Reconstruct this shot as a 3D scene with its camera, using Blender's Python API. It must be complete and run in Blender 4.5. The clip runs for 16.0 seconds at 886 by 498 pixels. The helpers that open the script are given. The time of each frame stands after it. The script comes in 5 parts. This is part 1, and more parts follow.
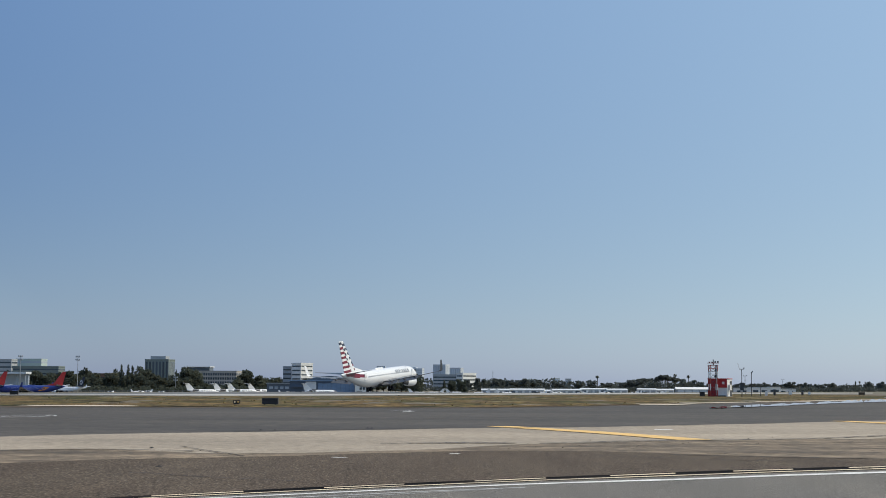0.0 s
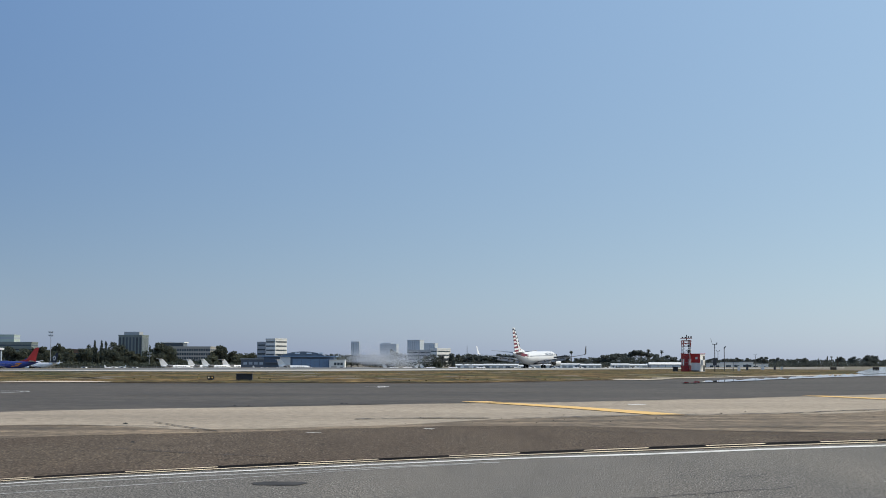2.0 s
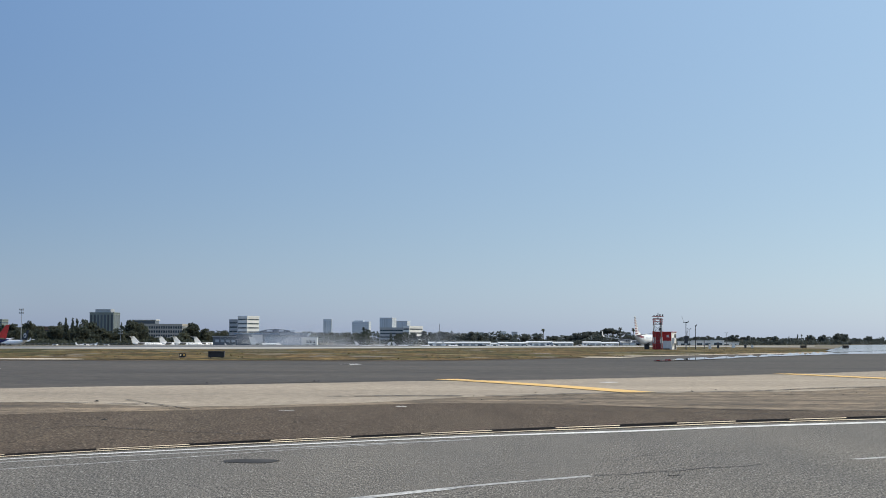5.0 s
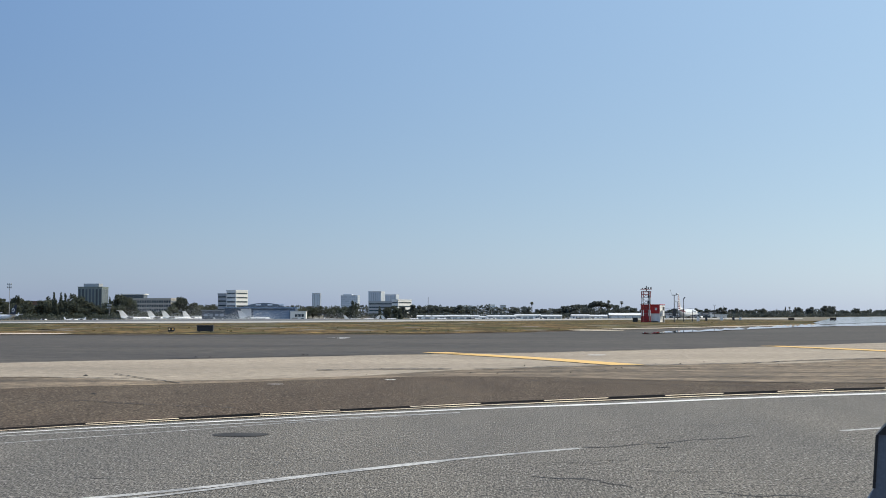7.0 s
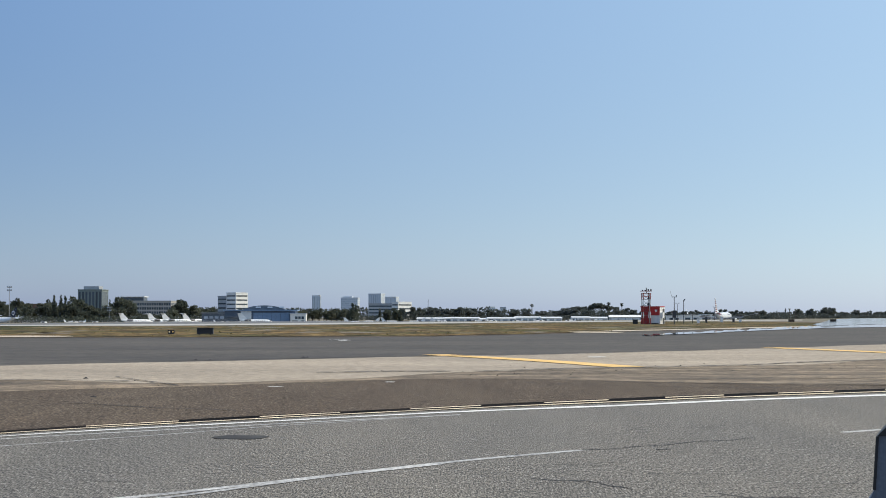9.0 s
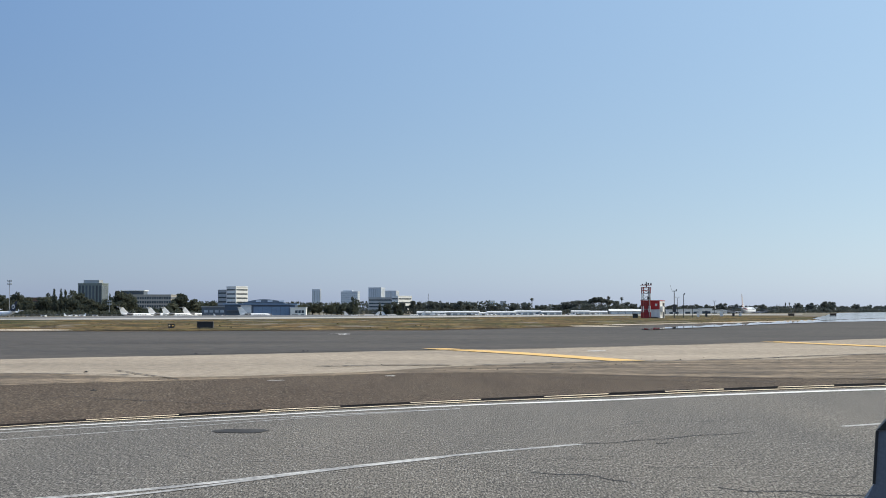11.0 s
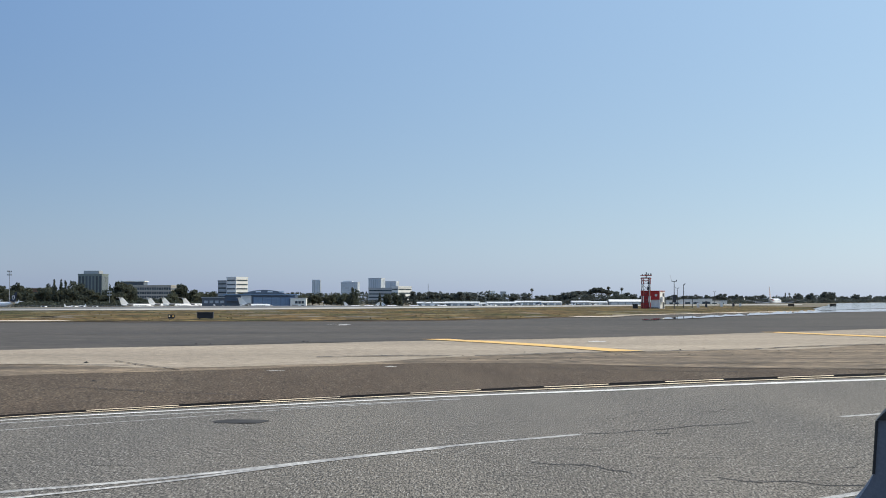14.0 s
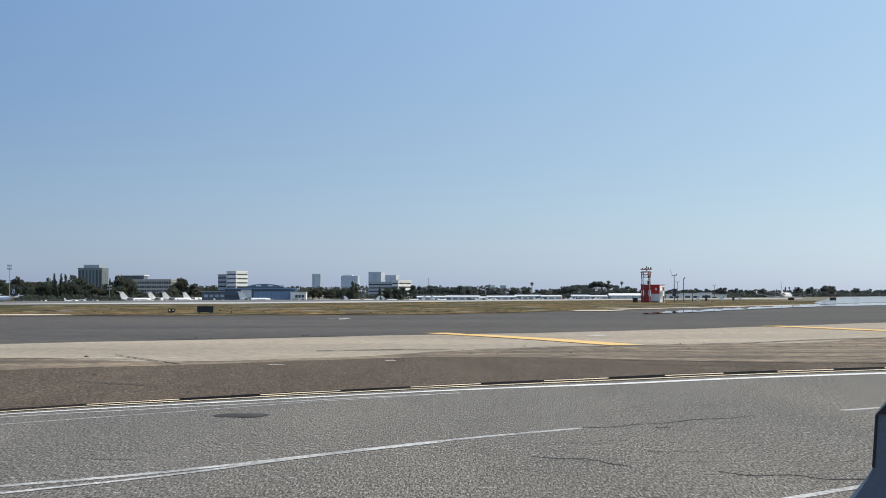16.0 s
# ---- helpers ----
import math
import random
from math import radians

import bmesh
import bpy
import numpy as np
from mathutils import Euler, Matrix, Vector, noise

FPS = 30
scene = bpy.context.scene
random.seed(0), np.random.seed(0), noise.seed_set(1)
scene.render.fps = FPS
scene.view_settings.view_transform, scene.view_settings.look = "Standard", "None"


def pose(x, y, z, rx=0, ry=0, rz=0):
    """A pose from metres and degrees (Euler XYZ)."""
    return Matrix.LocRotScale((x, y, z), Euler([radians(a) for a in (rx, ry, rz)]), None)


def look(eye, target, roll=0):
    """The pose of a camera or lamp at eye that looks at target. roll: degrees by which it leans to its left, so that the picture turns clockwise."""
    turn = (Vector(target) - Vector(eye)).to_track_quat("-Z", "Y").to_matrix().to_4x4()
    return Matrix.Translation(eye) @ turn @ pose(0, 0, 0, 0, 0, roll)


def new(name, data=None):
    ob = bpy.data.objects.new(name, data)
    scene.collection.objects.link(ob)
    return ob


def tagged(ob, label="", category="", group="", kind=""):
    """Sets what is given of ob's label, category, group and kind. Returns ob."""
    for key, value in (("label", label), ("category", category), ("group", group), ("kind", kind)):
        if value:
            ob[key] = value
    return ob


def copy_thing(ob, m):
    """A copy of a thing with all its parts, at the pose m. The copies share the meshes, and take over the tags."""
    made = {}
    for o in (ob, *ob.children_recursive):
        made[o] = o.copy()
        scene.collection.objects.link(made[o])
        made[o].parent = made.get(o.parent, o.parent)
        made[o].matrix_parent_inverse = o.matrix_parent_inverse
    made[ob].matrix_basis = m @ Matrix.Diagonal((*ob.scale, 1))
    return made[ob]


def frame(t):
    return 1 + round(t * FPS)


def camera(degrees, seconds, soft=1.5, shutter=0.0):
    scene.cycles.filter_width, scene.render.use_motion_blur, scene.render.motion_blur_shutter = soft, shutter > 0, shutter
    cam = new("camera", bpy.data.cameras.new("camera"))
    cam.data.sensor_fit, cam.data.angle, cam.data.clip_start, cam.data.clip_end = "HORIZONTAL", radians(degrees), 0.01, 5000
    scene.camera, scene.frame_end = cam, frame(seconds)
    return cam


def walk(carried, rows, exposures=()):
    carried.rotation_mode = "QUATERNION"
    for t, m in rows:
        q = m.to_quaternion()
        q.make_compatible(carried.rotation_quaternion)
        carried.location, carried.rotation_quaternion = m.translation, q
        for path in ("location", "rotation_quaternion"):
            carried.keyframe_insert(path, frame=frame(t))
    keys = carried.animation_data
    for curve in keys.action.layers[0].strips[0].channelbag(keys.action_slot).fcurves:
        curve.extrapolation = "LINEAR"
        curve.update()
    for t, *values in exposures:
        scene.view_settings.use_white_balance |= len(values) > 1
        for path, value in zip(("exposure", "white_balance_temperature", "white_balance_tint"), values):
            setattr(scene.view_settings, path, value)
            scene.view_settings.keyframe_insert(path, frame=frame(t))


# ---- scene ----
# The camera stands at one spot on the apron edge and is turned by hand.
EXPOSURE = 0.0
FOV = 33.57
EYE = 1.021
cam = camera(FOV, 16.0, soft=0.95)
TURNS = [  # seconds, turn to the right, tilt up, lean, in degrees
    (0, -2.534, 5.376, 0.273),
    (0.5, -2.064, 5.059, 0.295),
    (1, -1.795, 4.808, 0.252),
    (1.5, -1.635, 4.617, 0.306),
    (2, -1.525, 4.427, 0.204),
    (2.5, -1.486, 4.269, 0.223),
    (3, -1.424, 4.136, 0.223),
    (3.5, -1.276, 4.035, 0.213),
    (4, -1.022, 3.952, 0.289),
    (6.5, 0.025, 2.745, 0.089),
    (7, 0.001, 2.534, 0.092),
    (7.5, 0.004, 2.451, 0.014),
    (8, 0.002, 2.484, 0.011),
    (8.5, 0.010, 2.550, 0.018),
    (9, 0.003, 2.619, 0.015),
    (11.5, 0.002, 2.280, 0.040),
    (12, 0.001, 2.180, 0.018),
    (12.5, 0.001, 2.114, 0.017),
    (13, 0.001, 2.080, 0.020),
    (13.5, 0.001, 2.046, 0.016),
    (14, 0.003, 2.013, 0.012),
    (14.5, 0.000, 1.980, 0.000),
    (15, 0.006, 1.927, -0.079),
    (15.5, 0.004, 1.855, -0.080),
    (16, 0.002, 1.777, -0.007),
]
walk(cam, [(t, pose(0, 0, EYE, 90 + tilt, 0, -turn) @ pose(0, 0, 0, 0, 0, lean)) for t, turn, tilt, lean in TURNS],
     exposures=[(0, EXPOSURE - 0.26), (2, EXPOSURE - 0.2), (3.5, EXPOSURE - 0.14), (6.5, EXPOSURE - 0.06), (8, EXPOSURE), (16, EXPOSURE)])

# ---- light ----
SUN_RIGHT, SUN_UP = 84.0, 52.0  # degrees to the right of the view axis, above the horizon
world = bpy.data.worlds.new("sky")
scene.world = world
world.use_nodes = True
nt = world.node_tree
sky = nt.nodes.new("ShaderNodeTexSky")
sky.sky_type = "NISHITA"
sky.sun_disc = False
sky.sun_elevation = radians(SUN_UP)
sky.sun_rotation = radians(SUN_RIGHT)
sky.air_density, sky.dust_density, sky.ozone_density = 0.42, 0.9, 2.4
tint = nt.nodes.new("ShaderNodeMix")
tint.data_type, tint.blend_type = "RGBA", "MULTIPLY"
tint.inputs[0].default_value = 1.0
tint.inputs[7].default_value = (0.956, 0.714, 0.245, 1)
nt.links.new(sky.outputs[0], tint.inputs[6])
# pale summer haze over the whole sky, brighter towards the sun
_a, _e = radians(SUN_RIGHT), radians(SUN_UP)
HAZE, GLOW = (0.0, 0.68, 2.89), (3.46, 4.57, 4.73)
way = nt.nodes.new("ShaderNodeTexCoord")
near_sun = nt.nodes.new("ShaderNodeVectorMath")
near_sun.operation = "DOT_PRODUCT"
near_sun.inputs[1].default_value = (math.sin(_a) * math.cos(_e), math.cos(_a) * math.cos(_e), math.sin(_e))
nt.links.new(way.outputs["Generated"], near_sun.inputs[0])
glow = nt.nodes.new("ShaderNodeMapRange")
glow.inputs["From Min"].default_value, glow.inputs["From Max"].default_value = -0.079, 1.0
nt.links.new(near_sun.outputs["Value"], glow.inputs["Value"])
veil = nt.nodes.new("ShaderNodeMix")
veil.data_type = "RGBA"
veil.inputs[6].default_value, veil.inputs[7].default_value = (*HAZE, 1), (*(h + g for h, g in zip(HAZE, GLOW)), 1)
nt.links.new(glow.outputs[0], veil.inputs[0])
haze = nt.nodes.new("ShaderNodeMix")
haze.data_type, haze.blend_type = "RGBA", "ADD"
haze.inputs[0].default_value = 1.0
nt.links.new(veil.outputs[2], haze.inputs[7])
nt.links.new(tint.outputs[2], haze.inputs[6])
nt.links.new(haze.outputs[2], nt.nodes["Background"].inputs[0])
nt.nodes["Background"].inputs[1].default_value = 0.142
sun_data = bpy.data.lights.new("sun", "SUN")
sun_data.energy, sun_data.angle, sun_data.color = 3.55, radians(0.5), (1.0, 0.88, 0.69)
sun = new("sun", sun_data)
sun.matrix_world = look((0, 0, 60), (-math.sin(_a) * math.cos(_e) * 50, -math.cos(_a) * math.cos(_e) * 50, 60 - 50 * math.sin(_e)))


# ---- materials ----
def material(name, color, rough=0.6, metal=0.0, vary=0.12, grain=None, grain_amount=0.0, bump=0.0, patch=None, patch_color=None,
             patch_amount=0.0, spec=0.5, stretch=(1, 1, 1), turn=0.0, per_object=0.0, fleck=None, fleck_amount=0.0, chips=None, chip_color=(0.42, 0.4, 0.36)):
    """A surface with a base colour, broad patches, fine grain and a little relief; grain and patch are sizes in metres."""
    m = bpy.data.materials.new(name)
    m.use_nodes = True
    t = m.node_tree
    n, l = t.nodes, t.links
    b = n["Principled BSDF"]
    b.inputs["Roughness"].default_value, b.inputs["Metallic"].default_value = rough, metal
    b.inputs["Specular IOR Level"].default_value = spec
    geo = n.new("ShaderNodeNewGeometry")
    mp = n.new("ShaderNodeMapping")
    mp.inputs["Scale"].default_value = stretch
    mp.inputs["Rotation"].default_value = (0, 0, radians(turn))
    l.new(geo.outputs["Position"], mp.inputs["Vector"])
    col = n.new("ShaderNodeRGB")
    col.outputs[0].default_value = (*color, 1)
    out = col.outputs[0]

    def noise_tex(size, detail, rough_=0.55):
        k = n.new("ShaderNodeTexNoise")
        k.inputs["Scale"].default_value = 1.0 / size
        k.inputs["Detail"].default_value = detail
        k.inputs["Roughness"].default_value = rough_
        l.new(mp.outputs[0], k.inputs["Vector"])
        return k.outputs["Fac"]

    def spread(fac, lo, hi, a, c):
        r = n.new("ShaderNodeMapRange")
        r.inputs["From Min"].default_value, r.inputs["From Max"].default_value = lo, hi
        r.inputs["To Min"].default_value, r.inputs["To Max"].default_value = a, c
        l.new(fac, r.inputs["Value"])
        return r.outputs[0]

    def mix(kind, fac, a, c):
        x = n.new("ShaderNodeMix")
        x.data_type, x.blend_type = "RGBA", kind
        if isinstance(fac, float):
            x.inputs[0].default_value = fac
        else:
            l.new(fac, x.inputs[0])
        l.new(a, x.inputs[6])
        if isinstance(c, tuple):
            x.inputs[7].default_value = (*c, 1)
        else:
            l.new(c, x.inputs[7])
        return x.outputs[2]

    if patch:
        k = noise_tex(patch, 5)
        out = mix("MIX", spread(k, 0.42, 0.62, 0.0, patch_amount), out, patch_color or tuple(c * 0.6 for c in color))
    if vary:
        k = noise_tex((patch or 1.0) * 0.31, 4)
        v = spread(k, 0.3, 0.7, 1 - vary, 1 + vary)
        cmb = n.new("ShaderNodeCombineColor")
        for i in range(3):
            l.new(v, cmb.inputs[i])
        out = mix("MULTIPLY", 1.0, out, cmb.outputs[0])
    if grain:
        k = noise_tex(grain, 2, 0.7)
        v = spread(k, 0.38, 0.62, 1 - grain_amount, 1 + grain_amount)
        cmb = n.new("ShaderNodeCombineColor")
        for i in range(3):
            l.new(v, cmb.inputs[i])
        out = mix("MULTIPLY", 1.0, out, cmb.outputs[0])
        if bump:
            bp = n.new("ShaderNodeBump")
            bp.inputs["Strength"].default_value = bump
            bp.inputs["Distance"].default_value = grain * 0.4
            l.new(k, bp.inputs["Height"])
            l.new(bp.outputs[0], b.inputs["Normal"])
    if fleck:
        k = noise_tex(fleck, 1, 0.6)
        v = spread(k, 0.36, 0.64, 1 - fleck_amount, 1 + fleck_amount)
        cmb = n.new("ShaderNodeCombineColor")
        for i in range(3):
            l.new(v, cmb.inputs[i])
        out = mix("MULTIPLY", 1.0, out, cmb.outputs[0])
    if chips:
        out = mix("MIX", spread(noise_tex(chips, 0), 0.70, 0.76, 0.0, 0.8), out, chip_color)
        out = mix("MIX", spread(noise_tex(chips * 1.7, 0), 0.30, 0.24, 0.0, 0.7), out, tuple(c * 0.3 for c in color))
    if per_object:
        oi = n.new("ShaderNodeObjectInfo")
        v = spread(oi.outputs["Random"], 0, 1, 1 - per_object, 1 + per_object)
        cmb = n.new("ShaderNodeCombineColor")
        for i in range(3):
            l.new(v, cmb.inputs[i])
        out = mix("MULTIPLY", 1.0, out, cmb.outputs[0])
    l.new(out, b.inputs["Base Color"])
    return m


M = {}
M["earth"] = material("earth", (0.16, 0.13, 0.09), 0.95, vary=0.2, patch=40, patch_color=(0.11, 0.11, 0.06), patch_amount=0.8, grain=0.5, grain_amount=0.2)
M["asphalt_road"] = material("asphalt_road", (0.146, 0.131, 0.109), 0.88, spec=0.35, vary=0.10, patch=2.5, patch_color=(0.110, 0.102, 0.090), patch_amount=0.6, grain=0.010, grain_amount=0.85, bump=0.8, stretch=(1, 0.16, 1), fleck=0.022, fleck_amount=0.14, chips=0.011)
M["asphalt_taxi"] = material("asphalt_taxi", (0.084, 0.072, 0.059), 0.88, spec=0.35, vary=0.1, patch=4, patch_color=(0.060, 0.052, 0.044), patch_amount=0.9, grain=0.06, grain_amount=0.3, stretch=(0.14, 0.4, 1), fleck=0.2, fleck_amount=0.12)
M["asphalt_brown"] = material("asphalt_brown", (0.086, 0.063, 0.043), 0.95, spec=0.2, vary=0.14, patch=1.6, patch_color=(0.108, 0.083, 0.058), patch_amount=0.6, grain=0.017, grain_amount=0.6, bump=0.6, stretch=(1, 0.15, 1), fleck=0.045, fleck_amount=0.1, chips=0.02, chip_color=(0.24, 0.2, 0.15))
M["concrete"] = material("concrete", (0.36, 0.300, 0.228), 0.9, spec=0.3, vary=0.1, patch=6, patch_color=(0.268, 0.224, 0.172), patch_amount=0.8, grain=0.035, grain_amount=0.3, stretch=(0.22, 0.8, 1), fleck=0.11, fleck_amount=0.08)
M["tan_dust"] = material("tan_dust", (0.205, 0.153, 0.098), 0.95, vary=0.35, patch=1.2, patch_color=(0.105, 0.079, 0.052), patch_amount=0.9, grain=0.05, grain_amount=0.7, stretch=(0.2, 1, 1))
M["fringe_dust"] = material("fringe_dust", (0.105, 0.078, 0.056), 0.95, spec=0.2, vary=0.3, patch=2.0, patch_color=(0.08, 0.066, 0.052), patch_amount=0.8, grain=0.1, grain_amount=0.3, stretch=(0.4, 0.3, 1))
M["runway"] = material("shoulder_concrete", (0.42, 0.40, 0.36), 0.9, vary=0.1, patch=25, patch_color=(0.34, 0.32, 0.29), patch_amount=0.6)
M["sand"] = material("sand", (0.55, 0.47, 0.36), 0.95, vary=0.15, patch=3, patch_color=(0.4, 0.33, 0.24), patch_amount=0.7)
M["turf"] = material("turf", (0.135, 0.088, 0.034), 0.95, spec=0.15, vary=0.6, patch=3, stretch=(0.5, 0.16, 1), patch_color=(0.046, 0.048, 0.015), patch_amount=1.0, grain=0.25, grain_amount=0.55, bump=0.5)
M["grass_blade"] = material("grass_blade", (0.22, 0.16, 0.065), 0.9, vary=0.3, patch=6, patch_color=(0.12, 0.115, 0.04), patch_amount=0.9)
# glossy surfaces for the added sheets that stand in for the heat mirage
M["mirage_gloss_far"] = material("mirage_gloss_far", (0.05, 0.05, 0.05), 0.06, vary=0.05)
M["wet"] = material("wet", (0.05, 0.05, 0.05), 0.03, vary=0.05)
M["white_line"] = material("white_line", (0.74, 0.72, 0.68), 0.8, vary=0.15, patch=0.8, patch_color=(0.5, 0.48, 0.45), patch_amount=0.5, grain=0.03, grain_amount=0.25)
M["worn_line"] = material("worn_line", (0.46, 0.45, 0.43), 0.85, vary=0.15, patch=0.5, patch_color=(0.25, 0.245, 0.24), patch_amount=0.8, grain=0.03, grain_amount=0.35)
M["yellow_line"] = material("yellow_line", (0.78, 0.49, 0.17), 0.8, vary=0.12, patch=1.5, patch_color=(0.6, 0.4, 0.14), patch_amount=0.5)
M["pale_yellow"] = material("pale_yellow", (0.82, 0.66, 0.46), 0.85, vary=0.2, patch=0.5, patch_color=(0.45, 0.37, 0.28), patch_amount=0.6, grain=0.03, grain_amount=0.2)
M["black_paint"] = material("black_paint", (0.008, 0.0075, 0.007), 0.95, spec=0.03, vary=0.2, patch=1.0, patch_color=(0.022, 0.018, 0.016), patch_amount=0.6)
M["tar"] = material("tar", (0.022, 0.020, 0.019), 0.85, vary=0.2)
M["oil"] = material("oil", (0.04, 0.037, 0.034), 0.8, spec=0.2, vary=0.25, patch=0.4, patch_color=(0.08, 0.076, 0.07), patch_amount=0.6)
M["plane_white"] = material("plane_white", (0.74, 0.75, 0.76), 0.25, vary=0.03)
M["plane_silver"] = material("plane_silver", (0.16, 0.162, 0.17), 0.45, vary=0.05)
M["plane_grey"] = material("plane_grey", (0.075, 0.077, 0.085), 0.4, vary=0.05)
M["plane_dark"] = material("plane_dark", (0.06, 0.06, 0.065), 0.5, vary=0.1)
M["tail_red"] = material("tail_red", (0.16, 0.002, 0.022), 0.35, vary=0.04)
M["tail_blue"] = material("tail_blue", (0.008, 0.014, 0.05), 0.35, vary=0.04)
M["letter_grey"] = material("letter_grey", (0.13, 0.15, 0.19), 0.4, vary=0.04)
M["jet_white"] = material("jet_white", (0.82, 0.82, 0.82), 0.3, vary=0.03)
M["runway_asphalt"] = material("runway_asphalt", (0.13, 0.13, 0.13), 0.9, vary=0.1, patch=25)
# right winglet's shade, put into a darker colour than the left one's skin
M["winglet_shaded"] = material("winglet_shaded", (0.045, 0.05, 0.06), 0.4, vary=0.04)
def lit(name, color, strength):
    """The glass of a lamp that is on."""
    m = material(name, color, 0.3, vary=0.0)
    b = m.node_tree.nodes["Principled BSDF"]
    b.inputs["Emission Color"].default_value = (*color, 1)
    b.inputs["Emission Strength"].default_value = strength
    return m


M["lens_white"] = lit("lens_white", (0.8, 0.66, 0.42), 0.25)
M["lens_amber"] = lit("lens_amber", (0.8, 0.5, 0.15), 0.2)
M["window_grey"] = material("window_grey", (0.55, 0.56, 0.58), 0.3, vary=0.04)
M["rubber"] = material("rubber", (0.025, 0.025, 0.027), 0.9, vary=0.1)
M["steel"] = material("steel", (0.4, 0.4, 0.41), 0.45, metal=0.7, vary=0.1)
M["smoke"] = material("smoke", (0.72, 0.74, 0.78), 1.0, vary=0.0, spec=0.0)
M["red_paint"] = material("red_paint", (0.50, 0.028, 0.03), 0.5, vary=0.12, patch=0.8, patch_color=(0.4, 0.04, 0.035), patch_amount=0.5)
M["white_paint"] = material("white_paint", (0.78, 0.77, 0.75), 0.5, vary=0.06, patch=1.2, patch_color=(0.66, 0.65, 0.62), patch_amount=0.5)
M["orange_paint"] = material("orange_paint", (0.36, 0.045, 0.03), 0.5, vary=0.1)
M["dark_metal"] = material("dark_metal", (0.05, 0.05, 0.055), 0.6, vary=0.15)
M["black"] = material("black", (0.012, 0.012, 0.013), 0.6, vary=0.1)
M["slate"] = material("slate", (0.098, 0.115, 0.148), 0.55, vary=0.05, patch=0.2, grain=0.01, grain_amount=0.08)
M["timber"] = material("timber", (0.06, 0.045, 0.035), 0.8, vary=0.2)


# ---- helpers for building ----
def bm_new():
    return bmesh.new()


def box(bm, lo, hi, m=None):
    """An upright box between two corners."""
    vs = [bm.verts.new((x, y, z)) for z in (lo[2], hi[2]) for y in (lo[1], hi[1]) for x in (lo[0], hi[0])]
    if m is not None:
        for v in vs:
            v.co = m @ v.co
    for f in ((0, 2, 3, 1), (4, 5, 7, 6), (0, 1, 5, 4), (2, 6, 7, 3), (0, 4, 6, 2), (1, 3, 7, 5)):
        bm.faces.new([vs[i] for i in f])
    return bm


def rod(bm, a, b, r0, r1=None, n=8, caps=True):
    """A round bar from a to b."""
    r1 = r0 if r1 is None else r1
    a, b = Vector(a), Vector(b)
    q = (b - a).to_track_quat("Z", "Y").to_matrix()
    rings = []
    for p, r in ((a, r0), (b, r1)):
        rings.append([bm.verts.new(p + q @ Vector((r * math.cos(2 * math.pi * i / n), r * math.sin(2 * math.pi * i / n), 0))) for i in range(n)])
    for i in range(n):
        j = (i + 1) % n
        bm.faces.new((rings[0][i], rings[0][j], rings[1][j], rings[1][i]))
    if caps:
        bm.faces.new(rings[0][::-1])
        bm.faces.new(rings[1])
    return bm


def loft(bm, rings, caps=True):
    """A skin through rings of equal numbers of points."""
    vr = [[bm.verts.new(p) for p in r] for r in rings]
    n = len(vr[0])
    for a, b in zip(vr, vr[1:]):
        for i in range(n):
            j = (i + 1) % n
            bm.faces.new((a[i], a[j], b[j], b[i]))
    if caps:
        bm.faces.new(vr[0][::-1])
        bm.faces.new(vr[-1])
    return bm


def part(name, bm, mat, parent=None, label="", smooth=False):
    """Links a bmesh as one mesh object, under a thing or a part where one is given."""
    bmesh.ops.recalc_face_normals(bm, faces=bm.faces)
    me = bpy.data.meshes.new(name)
    bm.to_mesh(me)
    bm.free()
    if smooth:
        for p in me.polygons:
            p.use_smooth = True
    me.materials.append(M[mat] if isinstance(mat, str) else mat)
    ob = new(name, me)
    if parent is not None:
        ob.parent = parent
    if label:
        ob["label"] = label
    return ob


def thing(name, label, category, group="", kind="", m=None):
    ob = tagged(new(name), label, category, group, kind)
    ob.empty_display_size = 0.3
    if m is not None:
        ob.matrix_basis = m
    return ob


def smooth01(u):
    u = min(1.0, max(0.0, u))
    return u * u * (3 - 2 * u)


def along_across(x, y):
    """Metres along the runway from a mark on it, and across it, away from the apron."""
    dx, dy = x + 13.75, y - 385.0
    return 0.391 * dx + 0.921 * dy, -0.921 * dx + 0.391 * dy


def ground_z(x, y):
    """The apron is flat; the runway falls gently along its length, and the far ramp lies lower still."""
    s, q = along_across(x, y)
    run = max(-3.2, -0.38 - 0.0048 * max(0.0, s) - 0.3 * smooth01((-70 - s) / 120))
    z = run * smooth01((q + 60) / 40)
    z += (-4.4 - z) * smooth01((q - 30) / 250)
    return z * (1 - 0.4 * smooth01((y - 1100) / 500))


def at(bearing, dist, z=0.0, turn=0.0):
    """A pose on the ground: bearing in thousandths to the right of the axis, distance along the axis."""
    x = bearing * dist / 1000
    return pose(x, dist, ground_z(x, dist) + z, 0, 0, turn)


def curve_points(ctrl, steps=10):
    """A smooth line through control points."""
    c = [Vector(p) for p in ctrl]
    c = [2 * c[0] - c[1]] + c + [2 * c[-1] - c[-2]]
    out = []
    for i in range(1, len(c) - 2):
        for k in range(steps):
            t = k / steps
            out.append(0.5 * (2 * c[i] + (c[i + 1] - c[i - 1]) * t + (2 * c[i - 1] - 5 * c[i] + 4 * c[i + 1] - c[i + 2]) * t * t
                              + (3 * c[i] - c[i - 1] - 3 * c[i + 1] + c[i + 2]) * t ** 3))
    out.append(c[-2])
    return out


